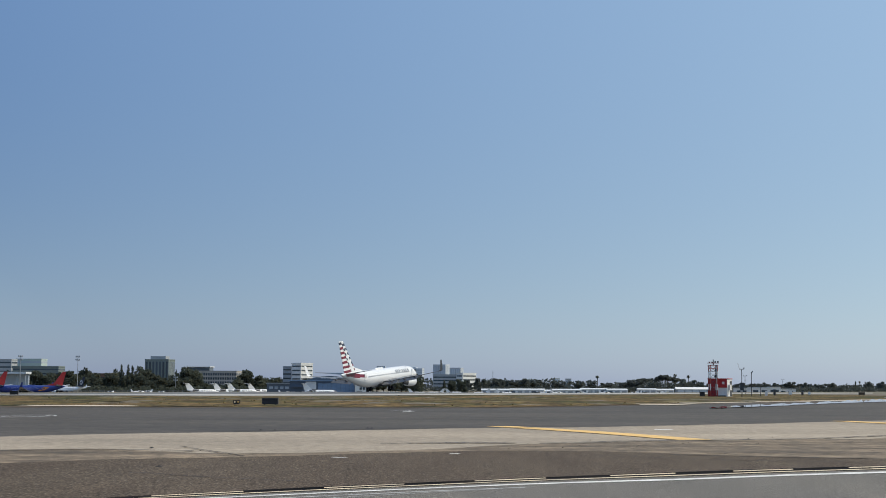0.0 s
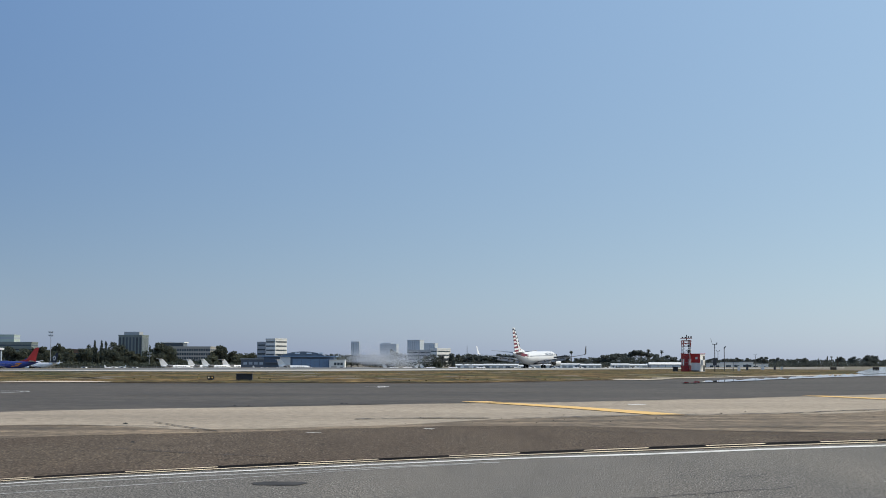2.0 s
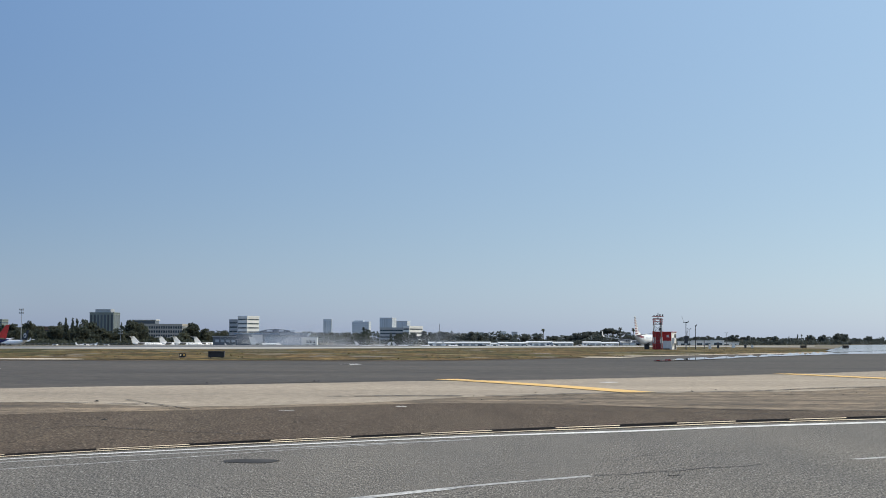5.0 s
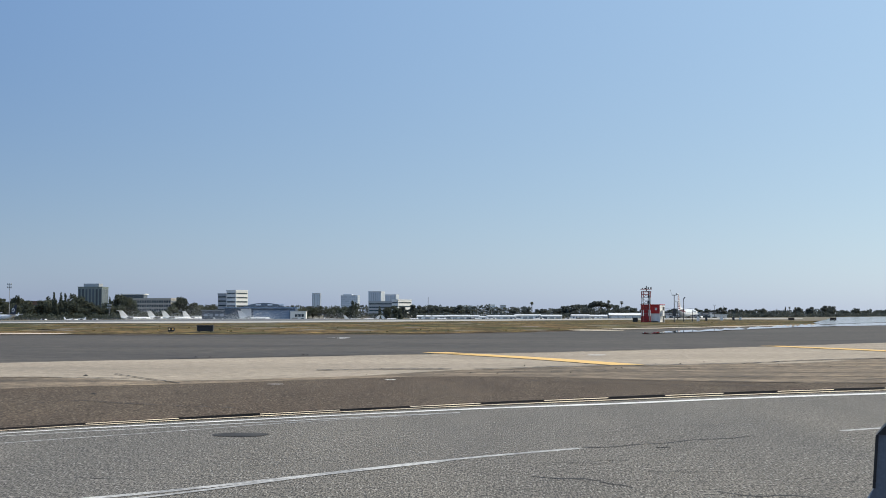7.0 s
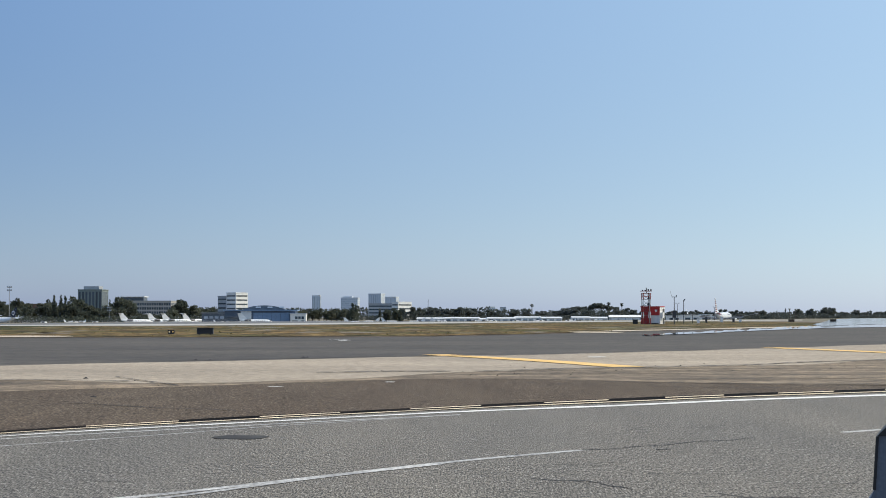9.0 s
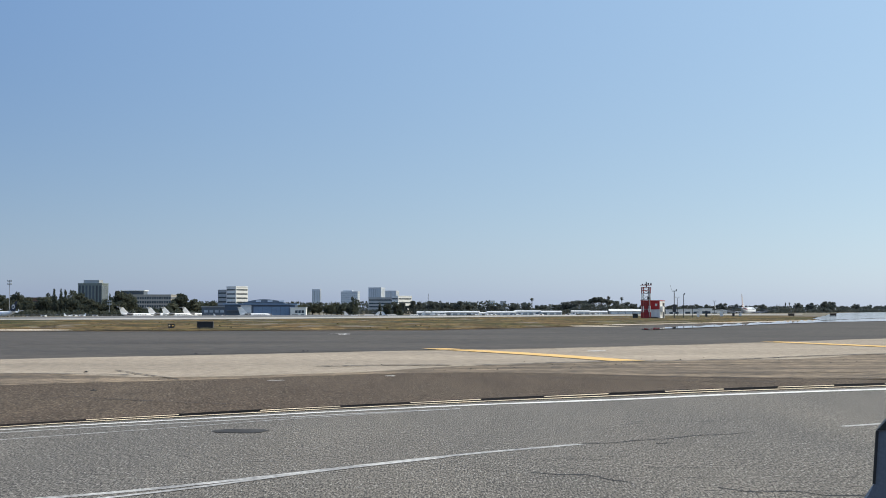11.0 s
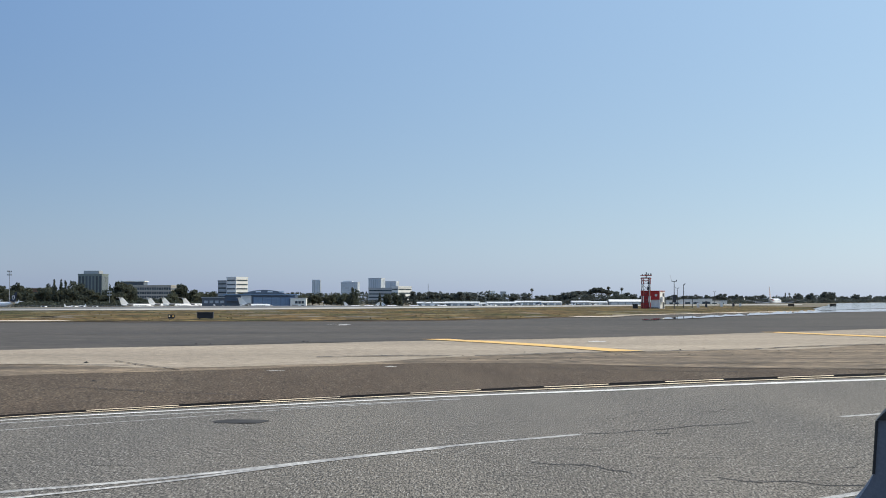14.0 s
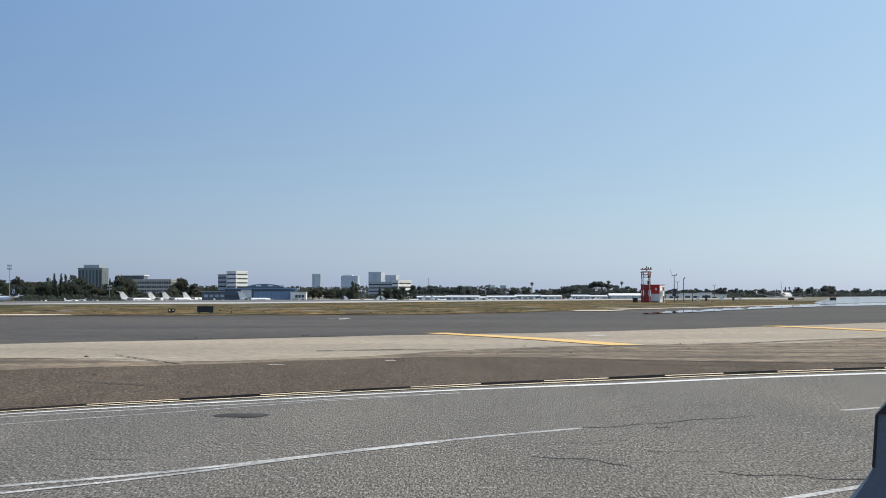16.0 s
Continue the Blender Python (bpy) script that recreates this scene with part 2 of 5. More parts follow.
def offset_line(pts, d):
    """The line moved d metres to its left."""
    out = []
    for i, p in enumerate(pts):
        t = (pts[min(i + 1, len(pts) - 1)] - pts[max(i - 1, 0)]).normalized()
        out.append(p + Vector((-t.y, t.x)) * d)
    return out


def sheet(name, near, far, lift, mat, label, ragged=0.0, across=1, thick=0.0):
    """A flat layer on the ground between two lines with as many points each."""
    bm = bm_new()
    grid = []
    for i, (a, b) in enumerate(zip(near, far)):
        row = []
        for k in range(across + 1):
            p = a.lerp(b, k / across)
            if ragged and k in (0, across):
                p = p + Vector((0, ragged * noise.noise((p.x * 0.35, p.y * 0.35, lift * 50 + k))))
            row.append(bm.verts.new((p.x, p.y, ground_z(p.x, p.y) + lift)))
        grid.append(row)
    for a, b in zip(grid, grid[1:]):
        for k in range(across):
            bm.faces.new((a[k], a[k + 1], b[k + 1], b[k]))
    ob = part(name, bm, mat)
    return tagged(ob, label, "ground", kind="structure")


def V2(*p):
    return [Vector(q) for q in p]


# ---- ground ----
def build_ground():
    ys = [-60, -20, 0, 10, 20, 40, 70, 110, 160] + [200 + 20 * i for i in range(41)] + [1050, 1200, 1500, 2000, 3000, 4000, 4900]
    bm = bm_new()
    rows = []
    for y in ys:
        w = max(60.0, abs(y) * 0.9 + 60)
        rows.append([bm.verts.new((w * (k / 40 - 1), y, ground_z(w * (k / 40 - 1), y))) for k in range(81)])
    for a, b in zip(rows, rows[1:]):
        for k in range(80):
            bm.faces.new((a[k], a[k + 1], b[k + 1], b[k]))
    tagged(part("ground", bm, "earth"), "dry brown airfield soil reaching the horizon", "ground", kind="structure")


def build_pavements():
    """Taxiway, concrete strip, shoulder, service road, grass and runway, one layer on the other."""
    def cv(ctrl, n=12):
        return curve_points(ctrl, n)

    def band(name, ctrl, width, lift, mat, label, n=12, shift=0.0):
        c = cv(ctrl, n)
        return sheet(name, offset_line(c, shift - width / 2), offset_line(c, shift + width / 2), lift, mat, label)

    grass_near = cv([(-29.30, 70.27), (-21.19, 70.27), (-10.67, 72.22), (0.00, 76.47), (7.45, 89.66), (13.57, 101.96), (24.00, 120.93), (37.00, 144.44), (56.00, 185.71), (101.60, 260.00)])
    grass_far = cv([(-52.88, 126.83), (-42.38, 140.54), (-26.89, 144.44), (-17.21, 157.58), (0.00, 192.59), (18.78, 226.09), (34.60, 260.00), (51.16, 273.68), (58.67, 247.62), (45.73, 173.33)])
    back = [Vector((x * 0.8, -25.0)) for x in np.linspace(-40, 70, len(grass_near))]
    sheet("taxiway", back, grass_near, 0.004, "asphalt_taxi", "worn dark grey asphalt taxiway", across=24)
    sheet("grass", grass_near, grass_far, 0.03, "turf", "dry yellow-green airfield grass strip", ragged=2.0, across=6)
    fringe = [p + Vector((0, -2.4 - 1.6 * noise.noise((p.x * 0.25, 3.0, 1.0)))) for p in grass_near]
    sheet("dust_fringe", fringe, [p + Vector((0, 1.5)) for p in grass_near], 0.010, "fringe_dust", "brown dust drifted along the grass edge", ragged=1.5, across=2)
    near3, far3 = cv([(-59.20, 130.00), (-43.56, 144.44), (-23.13, 156.63), (0.00, 200.00), (36.04, 270.83), (85.95, 351.35)]), cv([(-71.76, 157.58), (-52.27, 173.33), (-27.83, 188.41), (0.00, 242.99), (44.36, 333.33), (102.58, 419.35)])
    sheet("runway_shoulder", near3, far3, 0.05, "runway", "pale concrete strip beside the runway", across=4)
    d, nrm = Vector((0.391, 0.921)), Vector((-0.921, 0.391))
    mid = [Vector((-13.75, 385.0)) + d * s for s in range(-380, 1300, 20)]
    sheet("runway", [p - nrm * 30 for p in mid], [p + nrm * 23 for p in mid], 0.06, "runway_asphalt", "grey grooved asphalt runway", across=3)
    edge3 = cv([(-11.29, 27.08), (-9.01, 29.89), (-4.92, 33.33), (0.00, 37.68), (3.30, 39.69), (10.65, 47.27), (16.00, 53.06), (28.62, 66.67)])
    tan = cv([(-8.96, 21.49), (-7.00, 23.21), (-4.17, 22.41), (-1.67, 23.64), (0.00, 26.26), (2.30, 27.66), (6.98, 30.95), (10.32, 34.21)])
    brown = cv([(-7.37, 17.69), (-5.94, 19.70), (-3.80, 21.31), (-1.19, 23.11), (0.00, 23.64), (1.93, 23.21), (4.92, 21.85), (6.48, 21.49)])
    mark = cv([(-4.84, 11.61), (-3.88, 12.87), (-2.54, 14.23), (0.00, 16.39), (2.19, 18.06), (3.79, 19.12), (6.17, 20.47), (9.54, 22.22)])
    white = cv([(-4.57, 10.97), (-3.69, 12.24), (-2.39, 13.40), (0.00, 15.29), (2.01, 16.51), (3.47, 17.51), (5.64, 18.71), (8.65, 20.16)])
    sheet("concrete_strip", [p * 0.97 for p in tan], edge3, 0.008, "concrete", "sun-bleached beige concrete strip with dark stains", ragged=0.5, across=8)
    sheet("dusty_shoulder", [p * 0.98 for p in brown], tan, 0.012, "tan_dust", "tan dusty pavement strip with cracks", ragged=0.9, across=6)
    sheet("brown_shoulder", mark, brown, 0.016, "asphalt_brown", "coarse brown asphalt shoulder", ragged=0.5, across=6)
    road_back = [Vector((p.x * 0.9, -20.0)) for p in [Vector((x, 0)) for x in np.linspace(-26, 40, len(white))]]
    sheet("service_road", road_back, mark, 0.020, "asphalt_road", "coarse grey asphalt service road", across=30)

    def between(f):
        return [a.lerp(b, f) for a, b in zip(mark, white)]
    sheet("black_border", between(0.62), between(0.04), 0.0225, "black_paint", "worn black painted border stripe")
    sheet("boundary_line", between(0.56), between(0.46), 0.025, "pale_yellow", "thin faded yellow boundary line")
    sheet("repair_line", between(1.45)[:38], between(1.36)[:38], 0.0225, "worn_line", "thin worn white line along the road edge")
    last = len(mark) - 1
    line_lo = [a.lerp(b, 1.05 + 0.06 * i / last) for i, (a, b) in enumerate(zip(mark, white))]
    line_hi = [a.lerp(b, 0.94 - 0.05 * i / last) for i, (a, b) in enumerate(zip(mark, white))]
    sheet("edge_line", line_lo, line_hi, 0.025, "white_line", "solid white painted road edge line")
    # two rows of dashes
    for f0, f1 in ((0.27, 0.16),):
        lo, hi = between(f0), between(f1)
        dist = [0.0]
        for a, b in zip(lo, lo[1:]):
            dist.append(dist[-1] + (b - a).length)

        def point(line, s):
            k = max(i for i in range(len(dist)) if dist[i] <= s)
            k = min(k, len(line) - 2)
            return line[k].lerp(line[k + 1], (s - dist[k]) / (dist[k + 1] - dist[k]))
        s = 0.55
        while s + 0.98 < dist[-1]:
            ss = [s + 0.98 * i / 4 for i in range(5)]
            sheet("boundary_dash", [point(lo, q) for q in ss], [point(hi, q) for q in ss], 0.025, "pale_yellow", "faded yellow painted dash on black border")
            s += 1.90
    band("repair_line", [(-4.03, 10.66), (-3.42, 11.35), (-2.33, 12.50), (-1.47, 13.47), (0.00, 14.81)], 0.035, 0.0225, "worn_line", "thin worn white line along the road edge")
    band("lane_line", [(-2.72, 7.18), (-2.32, 7.69), (-1.55, 8.33), (0.00, 10.08), (1.02, 11.02)], 0.085, 0.0225, "worn_line", "worn white painted lane dash")
    band("lane_line", [(-2.36, 7.28), (-1.52, 8.16), (-0.79, 9.12), (0.00, 10.01)], 0.06, 0.0235, "worn_line", "worn white painted lane dash, repainted double")
    band("lane_line", [(3.44, 12.71), (3.94, 13.07), (4.80, 13.61)], 0.09, 0.0225, "worn_line", "worn white painted lane dash")
    band("near_edge_line", [(1.36, 6.92), (1.72, 7.256), (1.965, 7.484), (2.22, 7.726), (3.0, 8.45)], 0.075, 0.0225, "worn_line", "worn white painted road edge line")
    band("taxi_line", [(-0.21, 38.52), (2.03, 33.77), (3.69, 29.21)], 0.74, 0.020, "yellow_line", "broad yellow painted taxi line on concrete")
    band("taxi_line", [(10.51, 47.27), (11.46, 44.07), (12.35, 40.94), (13.42, 36.11)], 0.74, 0.020, "yellow_line", "broad yellow painted taxi line on concrete")
    for ctrl, w in (([(0.93, 25.24), (3.19, 26.26), (5.32, 26.80)], 0.05), ([(4.17, 27.37), (6.55, 28.57), (9.12, 30.23)], 0.06), ([(1.25, 22.22), (3.35, 20.97), (4.89, 20.63)], 0.06), ([(-4.55, 16.35), (-4.27, 16.99), (-3.42, 16.35), (-2.19, 15.66)], 0.05), ([(-5.46, 24.53), (-4.60, 22.81), (-3.80, 21.31)], 0.12), ([(-2.26, 26.26), (-1.07, 26.80), (0.17, 26.94)], 0.24), ([(0.58, 26.80), (2.35, 28.26), (6.00, 30.23), (7.90, 32.30), (10.32, 34.21), (12.72, 36.11)], 0.26), ([(-8.27, 21.85), (-6.97, 23.11), (-5.90, 23.09), (-4.86, 22.81)], 0.14), ([(1.05, 11.06), (1.31, 11.16), (1.46, 11.33), (1.75, 11.50), (2.02, 11.79), (2.32, 11.93), (2.56, 12.18)], 0.05), ([(0.55, 9.12), (0.70, 9.00), (0.88, 8.97), (0.99, 8.72), (1.08, 8.61), (1.11, 8.33)], 0.045), ([(1.55, 8.36), (1.71, 8.15), (1.94, 8.18), (2.08, 8.00), (2.33, 8.00)], 0.04), ([(3.09, 23.21), (4.69, 23.64), (7.26, 24.07)], 0.10), ([(2.49, 22.61), (4.76, 21.85), (6.59, 21.85)], 0.10), ([(-15.62, 41.27), (-12.85, 42.62), (-9.98, 44.44), (-6.62, 44.83), (0.00, 50.00), (4.50, 54.17)], 0.22), ([(-6.17, 33.12), (-3.07, 35.62), (0.00, 37.25), (3.26, 39.27), (10.54, 46.76)], 0.25)):
        c = cv(ctrl, 16)
        rnd = random.Random(3)
        a = [p + Vector((0, -w * rnd.uniform(0.1, 0.6))) for p in c]
        b = [p + Vector((0, w * rnd.uniform(0.1, 0.6))) for p in c]
        sheet("sealed_crack", a, b, 0.022, "tar", "dark tar-sealed pavement joint")

    def blot(name, x, y, rx, ry, lift, mat, label, seed, wobble=0.35):
        bm = bm_new()
        rnd = random.Random(seed)
        n = 28
        vs = []
        for i in range(n):
            a = 2 * math.pi * i / n
            k = 1 + wobble * noise.noise((math.cos(a) * 1.3 + seed, math.sin(a) * 1.3, seed * 0.7))
            vs.append(bm.verts.new((x + rx * k * math.cos(a), y + ry * k * math.sin(a), ground_z(x, y) + lift)))
        bm.faces.new(vs)
        tagged(part(name, bm, mat), label, "ground mark", kind="structure")
    blot("oil_stain", -1.67, 12.2, 0.21, 0.20, 0.024, "oil", "dark oil stain on road asphalt", 2)
    blot("pale_patch", -2.38, 20.97, 0.12, 0.06, 0.022, "white_line", "small pale paint mark on shoulder", 3)
    blot("pale_patch", -0.80, 22.4, 0.08, 0.08, 0.022, "white_line", "small pale paint mark on shoulder", 4)
    blot("pale_patch", -4.15, 61.8, 0.25, 1.0, 0.014, "worn_line", "faded white paint mark on taxiway", 5)
    blot("sand_patch", -20.8, 72.0, 2.6, 1.9, 0.036, "sand", "pale sandy strip at grass edge", 6, 0.6)
    blot("sand_patch", 9.3, 91.5, 1.5, 3.4, 0.036, "sand", "pale sandy strip at grass edge", 7, 0.6)
    blot("sand_patch", -27.5, 71.5, 1.6, 1.0, 0.036, "sand", "pale sandy strip at grass edge", 8, 0.6)
    # pale verge, and a mirror strip added for the mirage along the taxiway edge
    verge = [p for p in grass_near if 11 < p.x < 58]
    sheet("verge", [p + Vector((0.5, -1.0)) for p in verge], [p + Vector((-0.6, 2.2)) for p in verge], 0.036, "sand", "pale dry verge along the taxiway", ragged=2.5)
    rnd = random.Random(5)
    mirage_near = cv([(10.35, 76.2), (10.7, 75.6), (11.0, 76.2), (12.7, 79.8), (15.33, 85.62), (20.11, 97.64), (26.43, 111.63), (29.97, 118.87), (32.86, 124.64), (40.74, 135.2), (51.73, 146.93)])
    mirage_far_edge = cv([(10.4, 76.8), (10.9, 79.6), (11.9, 82.6), (14.3, 89.6), (17.6, 98.4), (24.0, 116.4), (34.4, 145.3), (42.0, 166.0), (48.0, 182.0), (58.0, 190.0), (72.0, 205.0)])
    mirage_near = [p + Vector((0.0, 1.3 * noise.noise((p.x * 0.7, p.y * 0.1, 7.0)))) for p in mirage_near]
    mirage_far_edge = [p.lerp(q, min(0.97, max(0.0, 0.12 + 1.5 * noise.noise((p.x * 1.1, p.y * 0.15, 2.0)))) * smooth01((60 - p.x) / 25)) for p, q in zip(mirage_far_edge, mirage_near)]
    tagged(sheet("water", mirage_near, mirage_far_edge, 0.042, "wet", "long mirror-like puddle along the taxiway edge", across=3), category="water")
    # bare and straw-coloured patches in the grass
    for i in range(64):
        b = rnd.uniform(-280, 190)
        d = np.interp(b, [-330, 0, 80, 135, 200, 245], [72, 77, 89, 102, 121, 142]) + rnd.uniform(3, 60 + 0.12 * (b + 300))
        blot("bare_patch", b * d / 1000, d, rnd.uniform(0.3, 1.6), rnd.uniform(0.8, 4.0), 0.034, rnd.choice(["tan_dust", "earth", "earth", "grass_blade"]), "bare straw-coloured patch in dry grass", 20 + i, 0.9)
    for x, y, rx, ry, w in ((-16.1, 48.2, 1.05, 2.2, 0.10), (-15.9, 48.2, 0.7, 1.4, 0.10)):
        bm = bm_new()
        n = 40
        rings = [[bm.verts.new((x + (rx - k * w) * math.cos(2 * math.pi * i / n), y + (ry - k * w * 2) * math.sin(2 * math.pi * i / n), 0.010)) for i in range(n)] for k in (0, 1)]
        for i in range(n):
            j = (i + 1) % n
            bm.faces.new((rings[0][i], rings[0][j], rings[1][j], rings[1][i]))
        tagged(part("ring_mark", bm, "worn_line"), "worn pale painted ring on taxiway asphalt", "ground mark", kind="structure")
    band("paint_hook", [(-4.9, 62.3), (-4.5, 63.2), (-4.25, 63.6), (-4.08, 62.4), (-4.06, 61.0), (-4.25, 59.8)], 0.10, 0.010, "white_line", "short hooked white paint mark on taxiway")
    blot("pale_patch", 3.79, 36.5, 0.22, 0.35, 0.014, "white_line", "small pale paint mark on concrete", 9)
    for i, (x, y, r) in enumerate(((-3.41, 35.97, 0.06), (-5.72, 34.09, 0.055), (-5.39, 34.09, 0.04), (-3.3, 35.9, 0.06), (-5.79, 23.9, 0.05), (-4.35, 18.35, 0.055))):
        bm = bm_new()
        rnd = random.Random(i)
        ring0 = [bm.verts.new((x + r * math.cos(a) * rnd.uniform(0.7, 1.2), y + 1.6 * r * math.sin(a) * rnd.uniform(0.7, 1.2), 0.012)) for a in (0, 0.9, 1.8, 2.7, 3.6, 4.5, 5.4)]
        top = bm.verts.new((x, y, 0.012 + r * 0.45))
        for a, b in zip(ring0, ring0[1:] + ring0[:1]):
            bm.faces.new((a, b, top))
        tagged(part("clod", bm, "tar"), "dark clod lying on the pavement joint", "debris", "clods on the pavement")
    # fine dark cracks
    rnd = random.Random(77)
    more = [(rnd.uniform(-2.6, 3.2), rnd.uniform(8.2, 14.5), rnd.uniform(-0.2, 0.35), rnd.uniform(0.15, 0.6), rnd.uniform(0.002, 0.004)) for _ in range(16)]
    for x, y, ang, length, w in (*more, (-1.3, 9.7, 0.1, 0.5, 0.004), (1.2, 12.3, 0.45, 1.9, 0.005), (0.7, 10.0, -0.25, 0.6, 0.004), (1.3, 9.4, -0.1, 0.5, 0.005), (-0.9, 12.6, 0.2, 0.4, 0.004),
                                 (1.6, 11.1, 0.1, 0.16, 0.008), (2.3, 13.2, 0.3, 0.6, 0.004), (-2.3, 9.0, 0.15, 0.5, 0.004)):
        pts, a = [Vector((x, y))], ang
        for _ in range(int(length / 0.06)):
            a += rnd.uniform(-0.5, 0.5) * 0.9 - 0.25 * (a - ang)
            pts.append(pts[-1] + Vector((math.cos(a), math.sin(a) * 1.6)) * 0.06)
        sheet("crack", [p - Vector((0, w * 2 * rnd.uniform(0.3, 1.3))) for p in pts], [p + Vector((0, w * 2 * rnd.uniform(0.3, 1.3))) for p in pts], 0.0225, "tar", "thin dark crack in road asphalt")
    # clods and grit on the dusty shoulder
    bm = bm_new()
    for _ in range(170):
        x = rnd.uniform(-6, 13) if rnd.random() < 0.25 else rnd.uniform(0, 13)
        y = np.interp(x, [-7, -4, 0, 3, 8, 13], [20, 21.5, 24.5, 26, 29, 32]) + abs(rnd.gauss(0, 2.0)) - 0.3
        s = 0.005 + 0.016 * rnd.random() ** 3
        vs = [bm.verts.new((x + s * a, y + s * b, 0.014 + s * c)) for a, b, c in ((-1, -1, 0), (1, -1, 0), (0.2, 1.2, 0), (0.1, -0.1, 0.9))]
        for f in ((0, 1, 3), (1, 2, 3), (2, 0, 3)):
            bm.faces.new([vs[i] for i in f])
    tagged(part("grit", bm, "tar"), "dark clods and grit on dusty pavement", "debris", kind="stuff")
    # mirror sheet added for the mirage over the far, dry taxiway
    far_mirage = cv([(36.8, 143), (43, 158), (50, 174), (72, 215), (125, 300)])
    far_mirage2 = cv([(36.9, 143.6), (57, 222), (165, 600), (262, 820), (420, 1100)])
    tagged(sheet("water", far_mirage, far_mirage2, 0.06, "mirage_gloss_far", "wide mirror-like wet shine on the far taxiway", across=40, ragged=2.0), category="water")


build_ground()
build_pavements()

# ---- airliner ----
def ring(y, rx, rz, zc, n=28):
    return [(rx * math.cos(2 * math.pi * i / n), y, zc + rz * math.sin(2 * math.pi * i / n)) for i in range(n)]


def wing_section(x, y_le, y_te, z, thick, n=7):
    """An aerofoil outline at one station."""
    c = y_le - y_te
    pts = []
    for i in range(n + 1):
        u = i / n
        pts.append((x, y_le - c * u, z + thick * c * 0.6 * (math.sqrt(u) * (1 - u) * 1.6 + 0.004)))
    for i in range(n, 0, -1):
        u = i / n
        pts.append((x, y_le - c * u, z - thick * c * 0.4 * (math.sqrt(u) * (1 - u) * 1.6 + 0.004)))
    return pts


SPOILERS = []
FUSELAGE = [(19.5, 0.08, 2.95), (19.2, 0.45, 2.98), (18.5, 0.9, 3.05), (17.3, 1.35, 3.18), (15.8, 1.68, 3.28), (14.0, 1.86, 3.35), (8, 1.88, 3.35), (0, 1.88, 3.35),
            (-6.5, 1.88, 3.35), (-9, 1.78, 3.48), (-12, 1.45, 3.85), (-15, 1.0, 4.35), (-17.5, 0.55, 4.72), (-18.7, 0.28, 4.9), (-19.0, 0.12, 4.95)]


def fin_span(z):
    """Leading and trailing edge of the fin at a height."""
    u = (z - 5.1) / (12.5 - 5.1)
    return -11.6 - 5.7 * u, -17.4 - 1.9 * u


